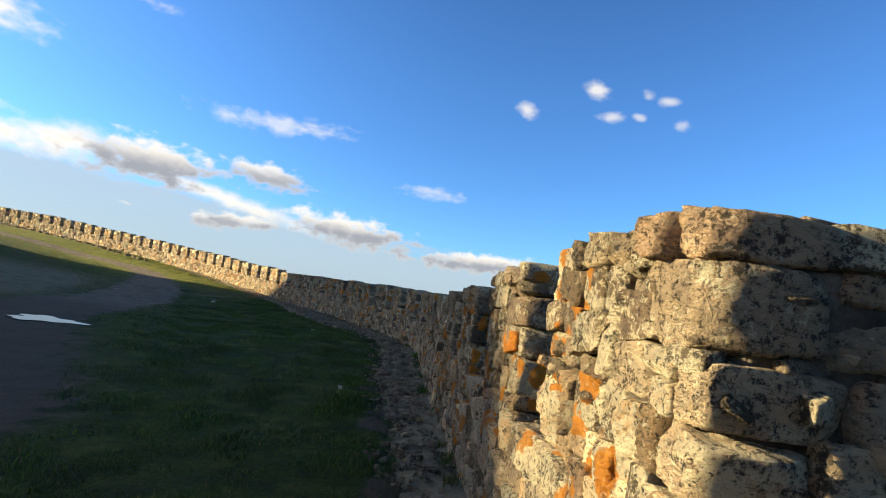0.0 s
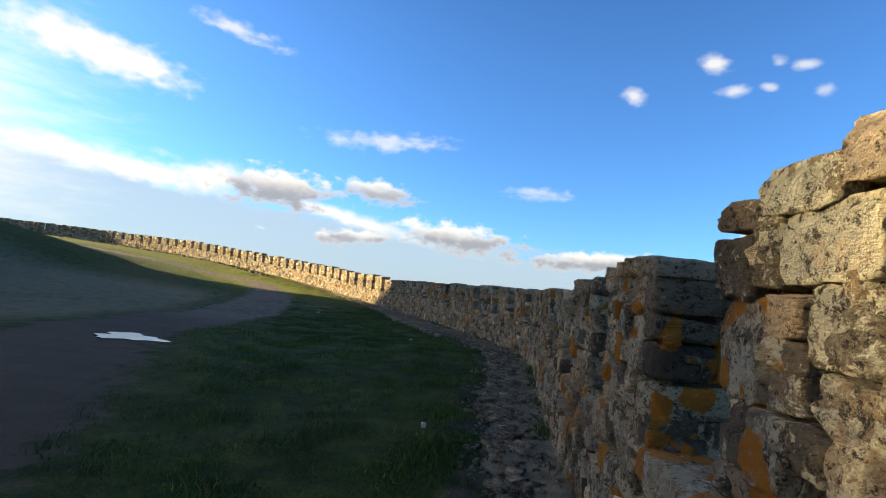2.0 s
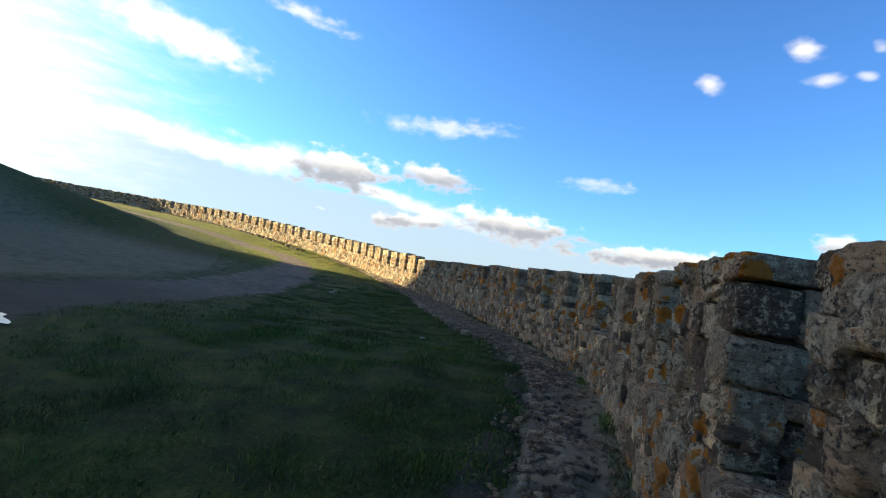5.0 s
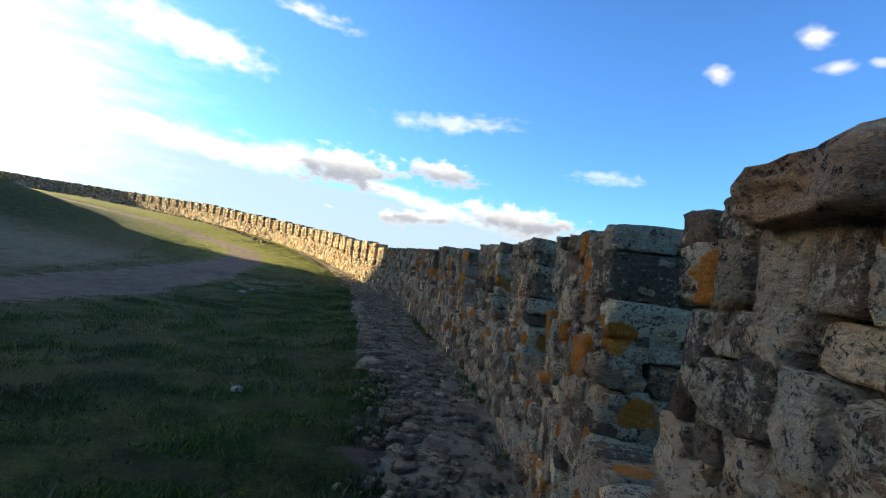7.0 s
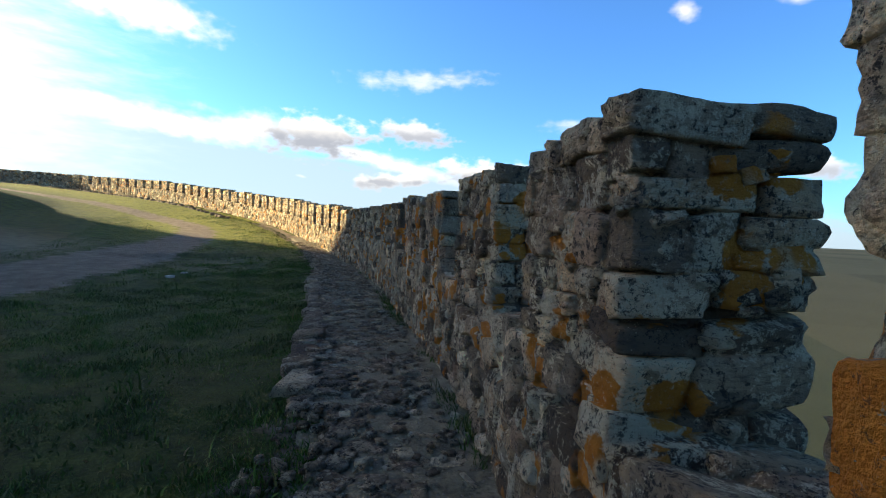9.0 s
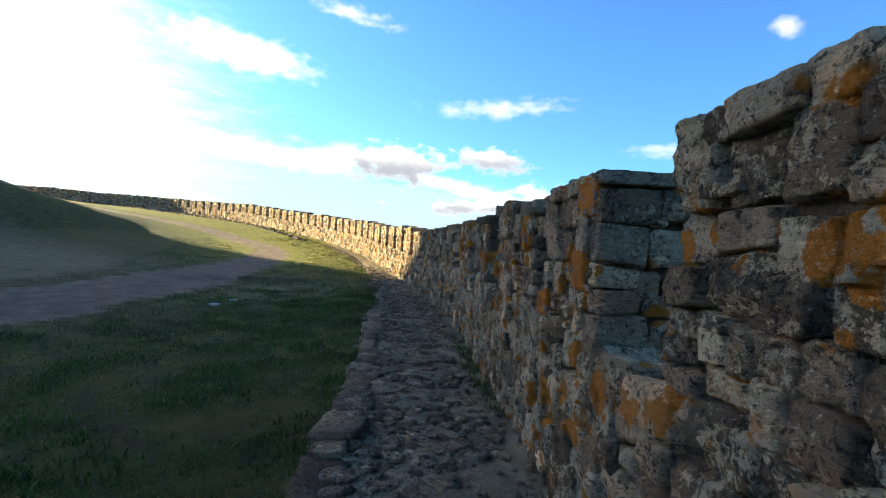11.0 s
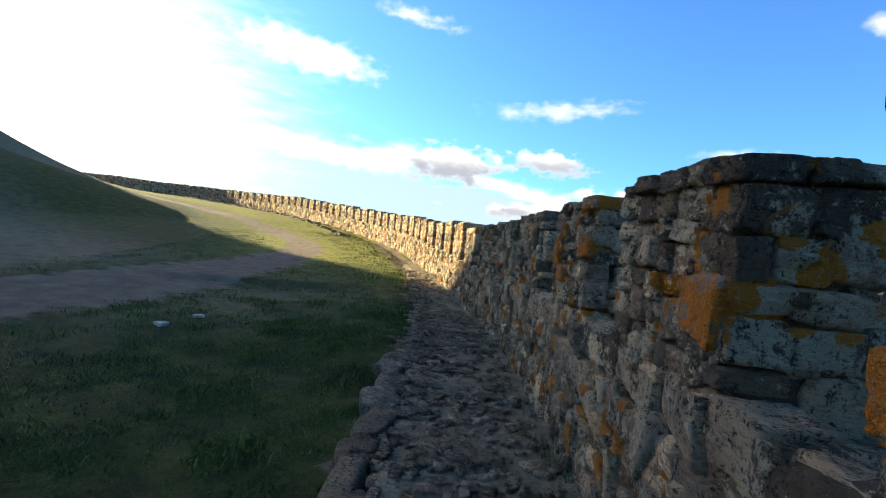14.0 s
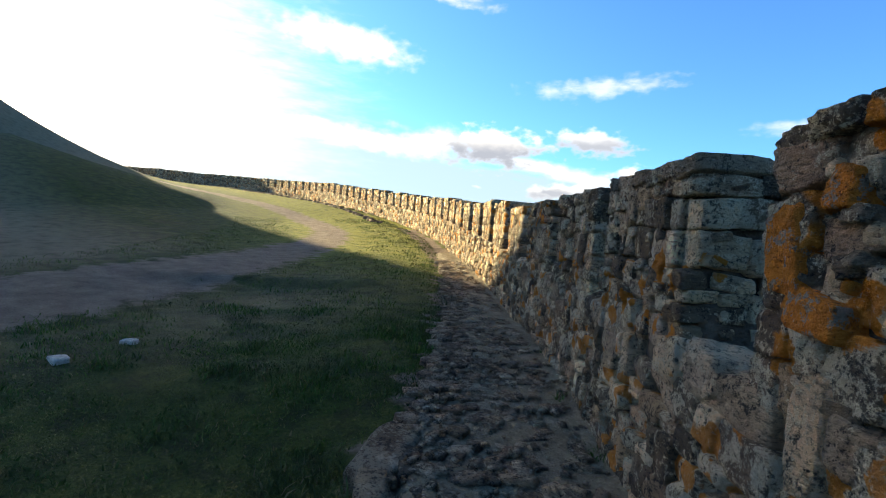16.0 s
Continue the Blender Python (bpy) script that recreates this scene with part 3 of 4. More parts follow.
def build_ground():
    def ticks(lo, hi, fine_lo, fine_hi, step, grow=1.16):
        t = list(np.arange(fine_lo, fine_hi + step / 2, step))
        a, d = t[0], step
        while a > lo:
            d = min(d * grow, 1.1) if a > -105 else d * grow
            a -= d
            t.insert(0, a)
        a, d = t[-1], step
        while a < hi:
            d = min(d * grow, 1.2) if a < 62 and a > 30 else d * grow
            a += d
            t.append(a)
        return np.array(t)

    xs, ys = ticks(-3500, 3500, -26, 2.4, 0.3), ticks(-3500, 3500, -3, 40, 0.3)
    gx, gy = np.meshgrid(xs, ys)
    d, s = side_of(gx, gy)
    gx, gy = gx.ravel(), gy.ravel()
    far = np.hypot(gx + 40, gy - 10)
    z = land(gx, gy)
    w = np.exp(-(np.maximum(np.abs(d) - 1.2, 0) / np.where(s < 30, 1.6, 5.0)) ** 2)
    z = z * (1 - w) + base_z(s) * w
    lumps = np.array([noise.noise(Vector((x * 0.55, y * 0.55, 0))) * 0.035 + noise.noise(Vector((x * 0.13, y * 0.13, 5))) * 0.16 if f < 140 else 0.0 for x, y, f in zip(gx, gy, far)])
    inside = d < 0
    edge = np.interp(s, [-20, 0, 3.6, 6.6, 9, 13.7, 17, 20, 24, 26.4, 30.5, 150], [0.6, 0.6, 0.61, 0.78, 1.0, 0.98, 1.19, 1.2, 1.26, 1.17, 0.9, 0.8])
    drop = np.interp(s, [14, 17, 24, 25], [0.02, 0.13, 0.13, 0.02])
    away = np.clip((-d - edge) / 1.2, 0, 1)
    z = np.where(inside, z + lumps * away - drop * np.clip((-d - edge) / 0.35 + 0.3, 0, 1), z)
    z = np.where(inside & (-d < edge - 0.05), z - 0.06, z)
    out = np.clip((d - 0.5) / 22, 0, 1)
    z = np.where(d > 0.5, z * (1 - out) - 15 * (out * 0.55 + 0.45 * np.sqrt(out)), z)
    ring = np.clip((far - 150) / 60, 0, 1)
    z = z * (1 - ring) - 15 * ring
    z += np.where(far > 1500, np.clip((far - 1500) / 2000, 0, 1) * 30 * (0.5 + 0.5 * np.sin(np.arctan2(gy, gx) * 9)), 0)
    nx = len(xs)
    faces = [(j * nx + i, j * nx + i + 1, (j + 1) * nx + i + 1, (j + 1) * nx + i) for j in range(len(ys) - 1) for i in range(nx - 1)]
    me = mesh_of("ground", np.column_stack([gx, gy, z]), faces, GROUND, True)
    q = np.full(len(gx), 9.0)
    m = far < 120
    q[m] = np.sqrt(((gx[m, None] - TRACK[:, 0]) ** 2 + (gy[m, None] - TRACK[:, 1]) ** 2).min(1))
    road = np.clip(1.25 - q / np.interp(gy, [10, 26, 33], [1.9, 1.8, 1.1]), 0, 1)
    late = np.clip((gy - 22) / 6, 0, 1)
    road = road * (1 - 0.22 * late)
    strip = inside & (-d < edge + 0.1) & (s < 45)
    road = np.maximum(road, np.where(strip, 0.8, 0))
    dry = np.clip((q - 1.2) / 1.5, 0, 1) * np.clip((-9 - gx) / 3, 0, 1) * np.clip((27 - gy) / 4, 0, 1) * 0.75
    dry = np.maximum(dry, np.clip((land(gx, gy) - np.interp(gx, [-60, -22], [3.5, 0.6])) / 3, 0, 1) * np.maximum(np.clip((29 - gy) / 5, 0, 1), np.clip((land(gx, gy) - 5) / 2.5, 0, 1)) * 0.95)
    dry = np.maximum(dry, np.clip((31 - np.hypot(gx + 69.9, gy - 12)) / 6, 0, 1) * 0.85)
    # the alpha channel masks the sunlit strip that the ground material paints brighter
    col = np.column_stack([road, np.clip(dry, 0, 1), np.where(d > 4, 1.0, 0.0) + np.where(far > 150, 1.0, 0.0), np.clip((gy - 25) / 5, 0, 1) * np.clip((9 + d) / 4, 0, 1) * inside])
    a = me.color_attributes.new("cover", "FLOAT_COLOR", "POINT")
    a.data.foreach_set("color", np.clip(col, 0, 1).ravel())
    ob = tagged(new("ground", me), "uneven grass and bare earth ground with a dirt track", "ground", kind="structure")
    return ob, xs, ys, z.reshape(len(ys), nx)


ground, GXS, GYS, GZ = build_ground()


def ground_z(x, y):
    i = np.clip(np.searchsorted(GXS, x) - 1, 0, len(GXS) - 2)
    j = np.clip(np.searchsorted(GYS, y) - 1, 0, len(GYS) - 2)
    u, v = (x - GXS[i]) / (GXS[i + 1] - GXS[i]), (y - GYS[j]) / (GYS[j + 1] - GYS[j])
    return GZ[j, i] * (1 - u) * (1 - v) + GZ[j, i + 1] * u * (1 - v) + GZ[j + 1, i] * (1 - u) * v + GZ[j + 1, i + 1] * u * v


# ---- the wall ----
THICK = 0.47
# merlons passed close by: start, end, top
MERLONS = [(-6.6, -5.5, 1.5, 1.5), (-5.1, -3.9, 1.5, 1.5), (-3.5, -2.4, 1.5, 1.5), (-2.0, -0.9, 1.5, 1.5), (-0.55, 0.42, 1.49, 1.49), (0.91, 1.95, 1.48, 1.49), (2.45, 3.46, 1.45, 1.41),
           (4.02, 4.9, 1.35, 1.36), (5.32, 6.16, 1.29, 1.30), (6.55, 7.5, 1.23, 1.23), (8.0, 9.1, 1.25, 1.25), (9.55, 10.65, 1.26, 1.26), (11.1, 12.2, 1.22, 1.24), (12.85, 13.9, 1.28, 1.31),
           (14.45, 15.35, 1.33, 1.31), (15.9, 17.07, 1.34, 1.36), (17.6, 18.5, 1.33, 1.31), (18.68, 19.97, 1.29, 1.38), (20.43, 21.42, 1.31, 1.34), (21.9, 22.81, 1.34, 1.36),
           (23.3, 24.55, 1.36, 1.38), (24.82, 26.05, 1.36, 1.36), (26.4, 27.55, 1.37, 1.37)]
NEAR_END = 27.8


def top_z(s):
    return float(np.interp(s, [-10, 1, 4.5, 7, 12, 18, 28, 36.5, 47, 57, 64.6, 83.7, 99, 130], [1.5, 1.49, 1.39, 1.24, 1.28, 1.37, 1.38, 1.85, 2.5, 3.2, 3.85, 4.65, 5.24, 6.1]))


def sill_z(s):
    return top_z(s) - 0.8


def build_wall():
    wall = tagged(new("wall_parapet"), "long curved rubble stone parapet wall with grey mortar", "wall", kind="structure")
    s_near = np.arange(-12, NEAR_END + 0.2, 0.3)
    part("wall_core", box_strip("wall_core", s_near, 0.055, THICK - 0.04, lambda s: -4.0, lambda s: sill_z(s) - 0.05, MORTAR), wall)
    part("wall_core", box_strip("wall_core", np.arange(NEAR_END + 0.1, S1 - 0.5, 1.0), 0.05, THICK - 0.05, lambda s: float(base_z(s)) - 4.0, lambda s: sill_z(s) - 0.04, MORTAR), wall)
    rng = np.random.default_rng(11)
    singles, rest, far = [], Pile(), Pile()
    # rubble of the lower wall, in rough wandering courses
    z = -0.42
    row = 0
    while z < 0.8:
        high = z > 0.25
        h = rng.uniform(0.10, 0.19) if high else rng.uniform(0.075, 0.165)
        s = -9.0 + rng.uniform(0, 0.3)
        while s < NEAR_END:
            tall = rng.random() < (0.2 if high else 0.42)
            w = rng.uniform(0.06, 0.14) if tall else rng.uniform(0.10, 0.36 if high else 0.24)
            hh = h * (rng.uniform(1.25, 2.0) if tall else rng.uniform(0.8, 1.25))
            zc = z + h / 2 + 0.03 * math.sin(s * 1.1 + row) + rng.normal(0, 0.014)
            sc = s + w / 2
            limit = sill_z(sc)
            if zc + hh * 0.3 < limit + 0.03 and zc > base_z(sc) - 0.12:
                if zc + hh / 2 > limit + 0.05:
                    hh = 2 * (limit + 0.05 - zc)
                depth = rng.uniform(0.16, 0.24)
                m = frame_at(sc, depth / 2 - rng.uniform(-0.012, 0.035), zc) @ pose(0, 0, 0, rng.normal(0, 5), rng.normal(0, 11), rng.normal(0, 6)) @ Matrix.Diagonal((w * 0.97, depth, hh * 0.96, 1))
                k = int(rng.integers(len(MID)))
                if 14.0 < sc < 21.0 and zc > 0.0 and len(singles) < 300:
                    singles.append((k, m))
                else:
                    rest.add(MID[k], m)
            s += w + rng.uniform(0.0, 0.016)
        z += h
        row += 1
    # flat stones that floor the embrasures
    for (a0, a1, _, _), (b0, b1, _, _) in zip(MERLONS[:-1], MERLONS[1:]):
        for off in (0.12, 0.32):
            s = a1 - 0.1
            while s < b0 + 0.1:
                w = rng.uniform(0.16, 0.34)
                m = frame_at(s + w / 2, off, sill_z(s) - 0.04 - off * 0.12) @ pose(0, 0, 0, rng.normal(0, 5), rng.normal(0, 5), rng.normal(0, 10)) @ Matrix.Diagonal((w, 0.27, 0.15, 1))
                rest.add(MID[int(rng.integers(len(MID)))], m)
                s += w
    # the wall farther on
    s = NEAR_END - 0.1
    while s < 106:
        size = float(np.interp(s, [27, 50, 106], [0.14, 0.22, 0.4]))
        b, t = float(base_z(s)) - 0.15, sill_z(s)
        z = b
        w = size * rng.uniform(1.0, 1.5)
        while z < t:
            h = min(size * rng.uniform(0.6, 0.95), t - z + 0.03)
            ww = w * rng.uniform(0.75, 1.15)
            far.add(COARSE[int(rng.integers(len(COARSE)))], frame_at(s + rng.uniform(-0.25, 0.25) * w, 0.11 - rng.uniform(0, 0.04), z + h / 2) @ pose(0, 0, 0, 0, rng.normal(0, 3), rng.normal(0, 3)) @ Matrix.Diagonal((ww, 0.26, h * 1.03, 1)))
            z += h + 0.01
        s += w * 0.93
    tagged(part("rubble", rest.mesh("rubble", RUBBLE), wall), "small upright grey and brown rubble stones", kind="stuff")
    tagged(part("rubble", far.mesh("rubble", RUBBLE), wall), "far rubble courses", kind="stuff")
    return wall, singles


wall, wall_stones = build_wall()


def split_box(lo, hi, size, rng):
    """Cut a block of masonry into irregular stones, with no joint running through: (lower corner, upper corner)."""
    d = hi - lo
    r = d / size
    k = int(np.argmax(r * rng.uniform(0.7, 1.3, 3)))
    if r[k] < rng.uniform(0.9, 1.7):
        return [(lo, hi)]
    cut = lo[k] + d[k] * rng.uniform(0.33, 0.67)
    a, b = hi.copy(), lo.copy()
    a[k] = b[k] = cut
    return split_box(lo, a, size, rng) + split_box(b, hi, size, rng)


def merlon_rows(s0, s1, z0, z1, rng, scale=1.0):
    """Stones of a merlon: (s, off, z, width, depth, height), squared rubble under flat capping stones."""
    cap = z1 - rng.uniform(0.07, 0.12)
    mid = z0 + (cap - z0) * rng.uniform(0.4, 0.6)
    boxes = []
    for a, b, size in ((z0, mid, (0.15, 0.20, 0.12)), (mid, cap, (0.19, 0.21, 0.14))):
        boxes += split_box(np.array((s0, 0.0, a)), np.array((s1, THICK, b)), np.array(size) * scale, rng)
    rows = [(*((lo + hi) / 2), *(hi - lo)) for lo, hi in boxes]
    for lo, hi in split_box(np.array((s0 - 0.012, -0.012, cap)), np.array((s1 + 0.012, THICK + 0.012, z1)), np.array((0.19, 0.30, 0.2)) * scale, rng):
        d = hi - lo
        h = d[2] * rng.uniform(0.85, 1.22)
        rows.append(((lo[0] + hi[0]) / 2, (lo[1] + hi[1]) / 2, cap + h / 2 - 0.014, d[0] * 1.03, d[1], h))
    return rows


def build_merlon(s0, s1, top0, top1, seed):
    rng = np.random.default_rng(seed)
    mid = (s0 + s1) / 2
    base, top = sill_z(mid) - 0.04, (top0 + top1) / 2
    m0 = frame_at(mid, 0, base)
    ob = tagged(new("merlon"), "grey stone merlon with orange and pale lichen", "merlon", "merlons along the parapet")
    ob.matrix_basis = m0
    v, f = stone_shape(seed + 3000, 16, 0.22)
    tall = min(top0, top1) - base - 0.05
    part("core", mesh_of("core", v * np.array((s1 - s0 - 0.11, THICK - 0.11, tall)) + np.array((0, THICK / 2, tall / 2)), f, MORTAR, True), ob)
    for s, off, z, w, d, h in merlon_rows(s0, s1, base, top + 0.02, rng):
        rise = (top0 + (top1 - top0) * (s - s0) / (s1 - s0) - base) / (top - base)
        z, h = base + (z - base) * rise, h * rise
        m = frame_at(s, off + 0.006 + rng.normal(0, 0.011), z + rng.normal(0, 0.004)) @ pose(0, 0, 0, rng.normal(0, 2.0), rng.normal(0, 4.0), rng.normal(0, 3.0))
        shear = Matrix.Identity(4)
        tilt = 0.25 if z > top - 0.13 else 1.0
        shear[0][2], shear[2][0], shear[1][2] = tilt * rng.normal(0, 0.12), tilt * rng.normal(0, 0.08), tilt * rng.normal(0, 0.06)
        m = m @ shear @ Matrix.Diagonal((w * rng.uniform(0.91, 0.985), d * rng.uniform(0.97, 1.04), h * rng.uniform(0.91, 0.985), 1))
        shapes = FINE_MESH if 0 < s < 25 and off < 0.3 else MID_MESH
        part("stone", shapes[int(rng.integers(len(MID_MESH)))], ob, "", m0.inverted() @ m)
    # small pinning stones pushed into the joints
    for _ in range(30):
        w, h = rng.uniform(0.03, 0.10), rng.uniform(0.02, 0.06)
        if rng.random() < 0.6:
            s, off = rng.uniform(s0 + 0.05, s1 - 0.05), rng.uniform(0.016, 0.036)
        else:
            s, off = s0 + rng.uniform(0.02, 0.035), rng.uniform(0.06, THICK - 0.06)
        m = frame_at(s, off, rng.uniform(base + 0.05, top - 0.1)) @ pose(0, 0, 0, rng.normal(0, 15), rng.normal(0, 25), rng.normal(0, 20)) @ Matrix.Diagonal((w, rng.uniform(0.05, 0.08), h, 1))
        part("pinning_stone", MID_MESH[int(rng.integers(len(MID_MESH)))], ob, "", m0.inverted() @ m)
    return ob


merlons = [build_merlon(a, b, t0, t1, 500 + i) for i, (a, b, t0, t1) in enumerate(MERLONS)]

# stones that stand out from the rest, flush in the inner face: along the wall, height, width, height of the stone
ORANGE_STONES = [(2.6, 1.04, 0.2, 0.1), (4.54, 0.94, 0.08, 0.13), (4.65, 1.12, 0.08, 0.09), (4.82, 0.78, 0.13, 0.09), (6.05, 0.8, 0.2, 0.14), (13.15, 0.76, 0.2, 0.17), (13.3, 1.22, 0.09, 0.11),
                 (13.5, 0.81, 0.1, 0.09), (13.83, 0.8, 0.09, 0.16), (17.78, 1.22, 0.2, 0.17), (17.84, 0.89, 0.16, 0.22), (18.4, 0.69, 0.18, 0.14), (18.94, 1.05, 0.11, 0.16), (19.8, 0.51, 0.2, 0.15),
                 (19.9, 0.8, 0.12, 0.14), (20.58, 0.87, 0.24, 0.2), (22.02, 1.06, 0.2, 0.15), (22.51, 1.16, 0.11, 0.1), (22.57, 0.86, 0.2, 0.1), (22.7, 1.02, 0.13, 0.24)]
PALE_STONES = [(4.8, 1.27, 0.16, 0.12), (13.46, 0.95, 0.22, 0.14), (13.7, 0.74, 0.17, 0.2), (13.76, 1.08, 0.18, 0.14), (17.81, 1.06, 0.12, 0.18), (18.3, 1.05, 0.26, 0.17), (19.5, 0.71, 0.26, 0.15),
               (20.02, 0.36, 0.12, 0.26), (20.32, 0.55, 0.22, 0.18), (20.93, 0.35, 0.2, 0.16), (21.03, 1.03, 0.14, 0.12), (22.53, 0.56, 0.13, 0.28), (23.1, 0.57, 0.28, 0.14)]


def single_stones(rows, material, seed, label):
    rng = np.random.default_rng(seed)
    shapes = [mesh_of("stone", *stone_shape(seed + i, 9), material, True) for i in range(6)]
    for s, z, w, h in rows:
        m = frame_at(s, 0.075, z) @ pose(0, 0, 0, rng.normal(0, 3), rng.normal(0, 6), rng.normal(0, 3)) @ Matrix.Diagonal((w * 1.02, 0.19, h * 1.02, 1))
        owner = wall
        for ob, (a, b, t, _) in zip(merlons, MERLONS):
            if a <= s <= b and z > sill_z(s):
                owner, m = ob, ob.matrix_basis.inverted() @ m
        part("stone", shapes[int(rng.integers(6))], owner, label, m)


single_stones(ORANGE_STONES, ORANGE, 5200, "stone coated with orange lichen")
single_stones(PALE_STONES, PALE_STONE, 5300, "pale stone")


def far_merlon_mesh(seed, length):
    rng = np.random.default_rng(seed)
    pile = Pile()
    for s, off, z, w, d, h in merlon_rows(-length / 2, length / 2, 0, 0.84, rng, 1.25):
        pile.add(COARSE[int(rng.integers(len(COARSE)))], Matrix.Translation((s, off, z)) @ pose(0, 0, 0, 0, rng.normal(0, 2), rng.normal(0, 3)) @ Matrix.Diagonal((w * 1.05, d * 1.05, h * 1.04, 1)))
    return pile.mesh("merlon", RUBBLE)


FAR_MERLON = [far_merlon_mesh(700 + i, 0.96 + 0.05 * (i % 3)) for i in range(5)]
s, rng_far = 28.5, np.random.default_rng(5)
while s < 106:
    ob = tagged(new("merlon", FAR_MERLON[int(rng_far.integers(5))]), "weathered stone merlon on the far curve of the wall", "merlon", "merlons along the parapet")
    ob.matrix_basis = frame_at(s, 0, sill_z(s) - 0.04 + rng_far.normal(0, 0.03)) @ pose(0, 0, 0, 0, rng_far.normal(0, 1.2), 0)
    s += rng_far.uniform(1.42, 1.52)

# ---- path along the wall ----
EDGE = lambda s: float(np.interp(s, [-20, 0, 3.6, 6.6, 9, 13.7, 17, 20, 24, 26.4, 30.5, 40], [0.6, 0.6, 0.61, 0.78, 1.0, 0.98, 1.19, 1.2, 1.26, 1.17, 0.9, 0.7]))


def build_path():
    v, f = [], []
    ss, n = np.arange(-8, 36, 0.09), 17
    for s in ss:
        for k in range(n):
            off = -EDGE(s) * k / (n - 1) + 0.1
            x, y, _, _ = (float(q) for q in at(s, off))
            z = 0.012 + noise.noise(Vector((x * 2.2, y * 2.2, 0))) * 0.022 + noise.noise(Vector((x * 8, y * 8, 3))) * 0.014
            u = max(0.0, (k / (n - 1) - 0.72) / 0.28)
            if s < 16.6 or s > 24.3:
                z -= u * (0.075 + 0.05 * noise.noise(Vector((x * 3.1, y * 3.1, 7))) + 0.03 * noise.noise(Vector((x * 9, y * 9, 1))))
            elif k == n - 1:
                z -= 0.1
            v.append((x, y, z + float(base_z(s))))
    for i in range(len(ss) - 1):
        for k in range(n - 1):
            a = i * n + k
            f.append((a, a + 1, a + n + 1, a + n))
    path = tagged(new("path", mesh_of("path", v, f, EARTH, True)), "worn earth footpath paved with uneven grey stones", "path", kind="structure")
    return path


path = build_path()


def paving():
    """Uneven paving stones and the kerb of the path: lists of (shape index, matrix)."""
    rng = np.random.default_rng(21)
    out, kerb = [], []
    s = 0.3
    while s < 34:
        step = rng.uniform(0.05, 0.13)
        off = 0.12
        dens = float(np.interp(s, [0, 6, 10, 14, 34], [0.3, 0.4, 0.6, 0.8, 0.8]))
        while off < EDGE(s) - (0.12 if s > 16.5 else 0.3):
            w = rng.choice((rng.uniform(0.03, 0.09), rng.uniform(0.06, 0.20)))
            if rng.random() < dens * (0.4 if off < 0.35 else 1.0):
                h = rng.uniform(0.04, 0.075)
                z = float(base_z(s)) + rng.uniform(0.010, 0.030) - h / 2
                m = frame_at(s + rng.normal(0, 0.05), -off - w / 2, z) @ pose(0, 0, 0, rng.normal(0, 3), rng.normal(0, 3), rng.uniform(-35, 35)) @ Matrix.Diagonal((step * rng.uniform(0.8, 1.4), w, h, 1))
                out.append((s, int(rng.integers(len(SLAB))), m))
            off += w * 0.98
        s += step
    s = 17.0
    while s < 24.1:
        w = rng.uniform(0.22, 0.55)
        m = frame_at(s + w / 2, -EDGE(s) + rng.normal(0.03, 0.02), float(base_z(s)) - 0.075 + rng.normal(0, 0.01)) @ pose(0, 0, 0, rng.normal(0, 3), rng.normal(0, 3), rng.normal(0, 5)) @ Matrix.Diagonal((w * 1.03, rng.uniform(0.16, 0.30), 0.2, 1))
        kerb.append((s, int(rng.integers(len(SLAB))), m))
        s += w * 0.99
    return out, kerb


# ---- puddle and loose stones ----
def build_puddle():
    rng = np.random.default_rng(4)
    pts = []
    for k in range(48):
        a = 2 * math.pi * k / 48
        r = 1 + 0.22 * math.sin(3 * a + 1) + 0.15 * math.sin(7 * a) + rng.normal(0, 0.03)
        u, w = 0.75 * r * math.cos(a), 0.4 * r * math.sin(a)
        pts.append((-7.6 + 0.85 * u + 0.5 * w, 9.55 + 0.1 * u - 0.9 * w))
    z = max(float(ground_z(x, y)) for x, y in pts) + 0.012
    me = mesh_of("puddle", [(x, y, z) for x, y in pts] + [(x * 1.0, y, z - 0.08) for x, y in pts], [tuple(range(48))[::-1]] + [(k, (k + 1) % 48, 48 + (k + 1) % 48, 48 + k) for k in range(48)], WATER)
    return tagged(new("puddle", me), "still rain puddle on bare earth reflecting the sky", "puddle")


build_puddle()


def loose_rock(x, y, size, seed, label, material):
    v, f = stone_shape(seed, 5)
    ob = new("rock", mesh_of("rock", v * np.array(size), f, material, True))
    ob.matrix_basis = pose(x, y, float(ground_z(x, y)) + size[2] * 0.28, 0, 0, seed * 37 % 180)
    return tagged(ob, label, "rock", "loose rocks in the grass")


for i, (x, y, sz) in enumerate([(-9.73, 21.1, (0.17, 0.12, 0.05)), (-9.96, 21.69, (0.14, 0.1, 0.045)), (-3.55, 14.42, (0.085, 0.06, 0.05)), (-1.15, 6.72, (0.07, 0.05, 0.045))]):
    loose_rock(x, y, sz, 900 + i, "pale loose rock lying in the grass", PALE_ROCK)

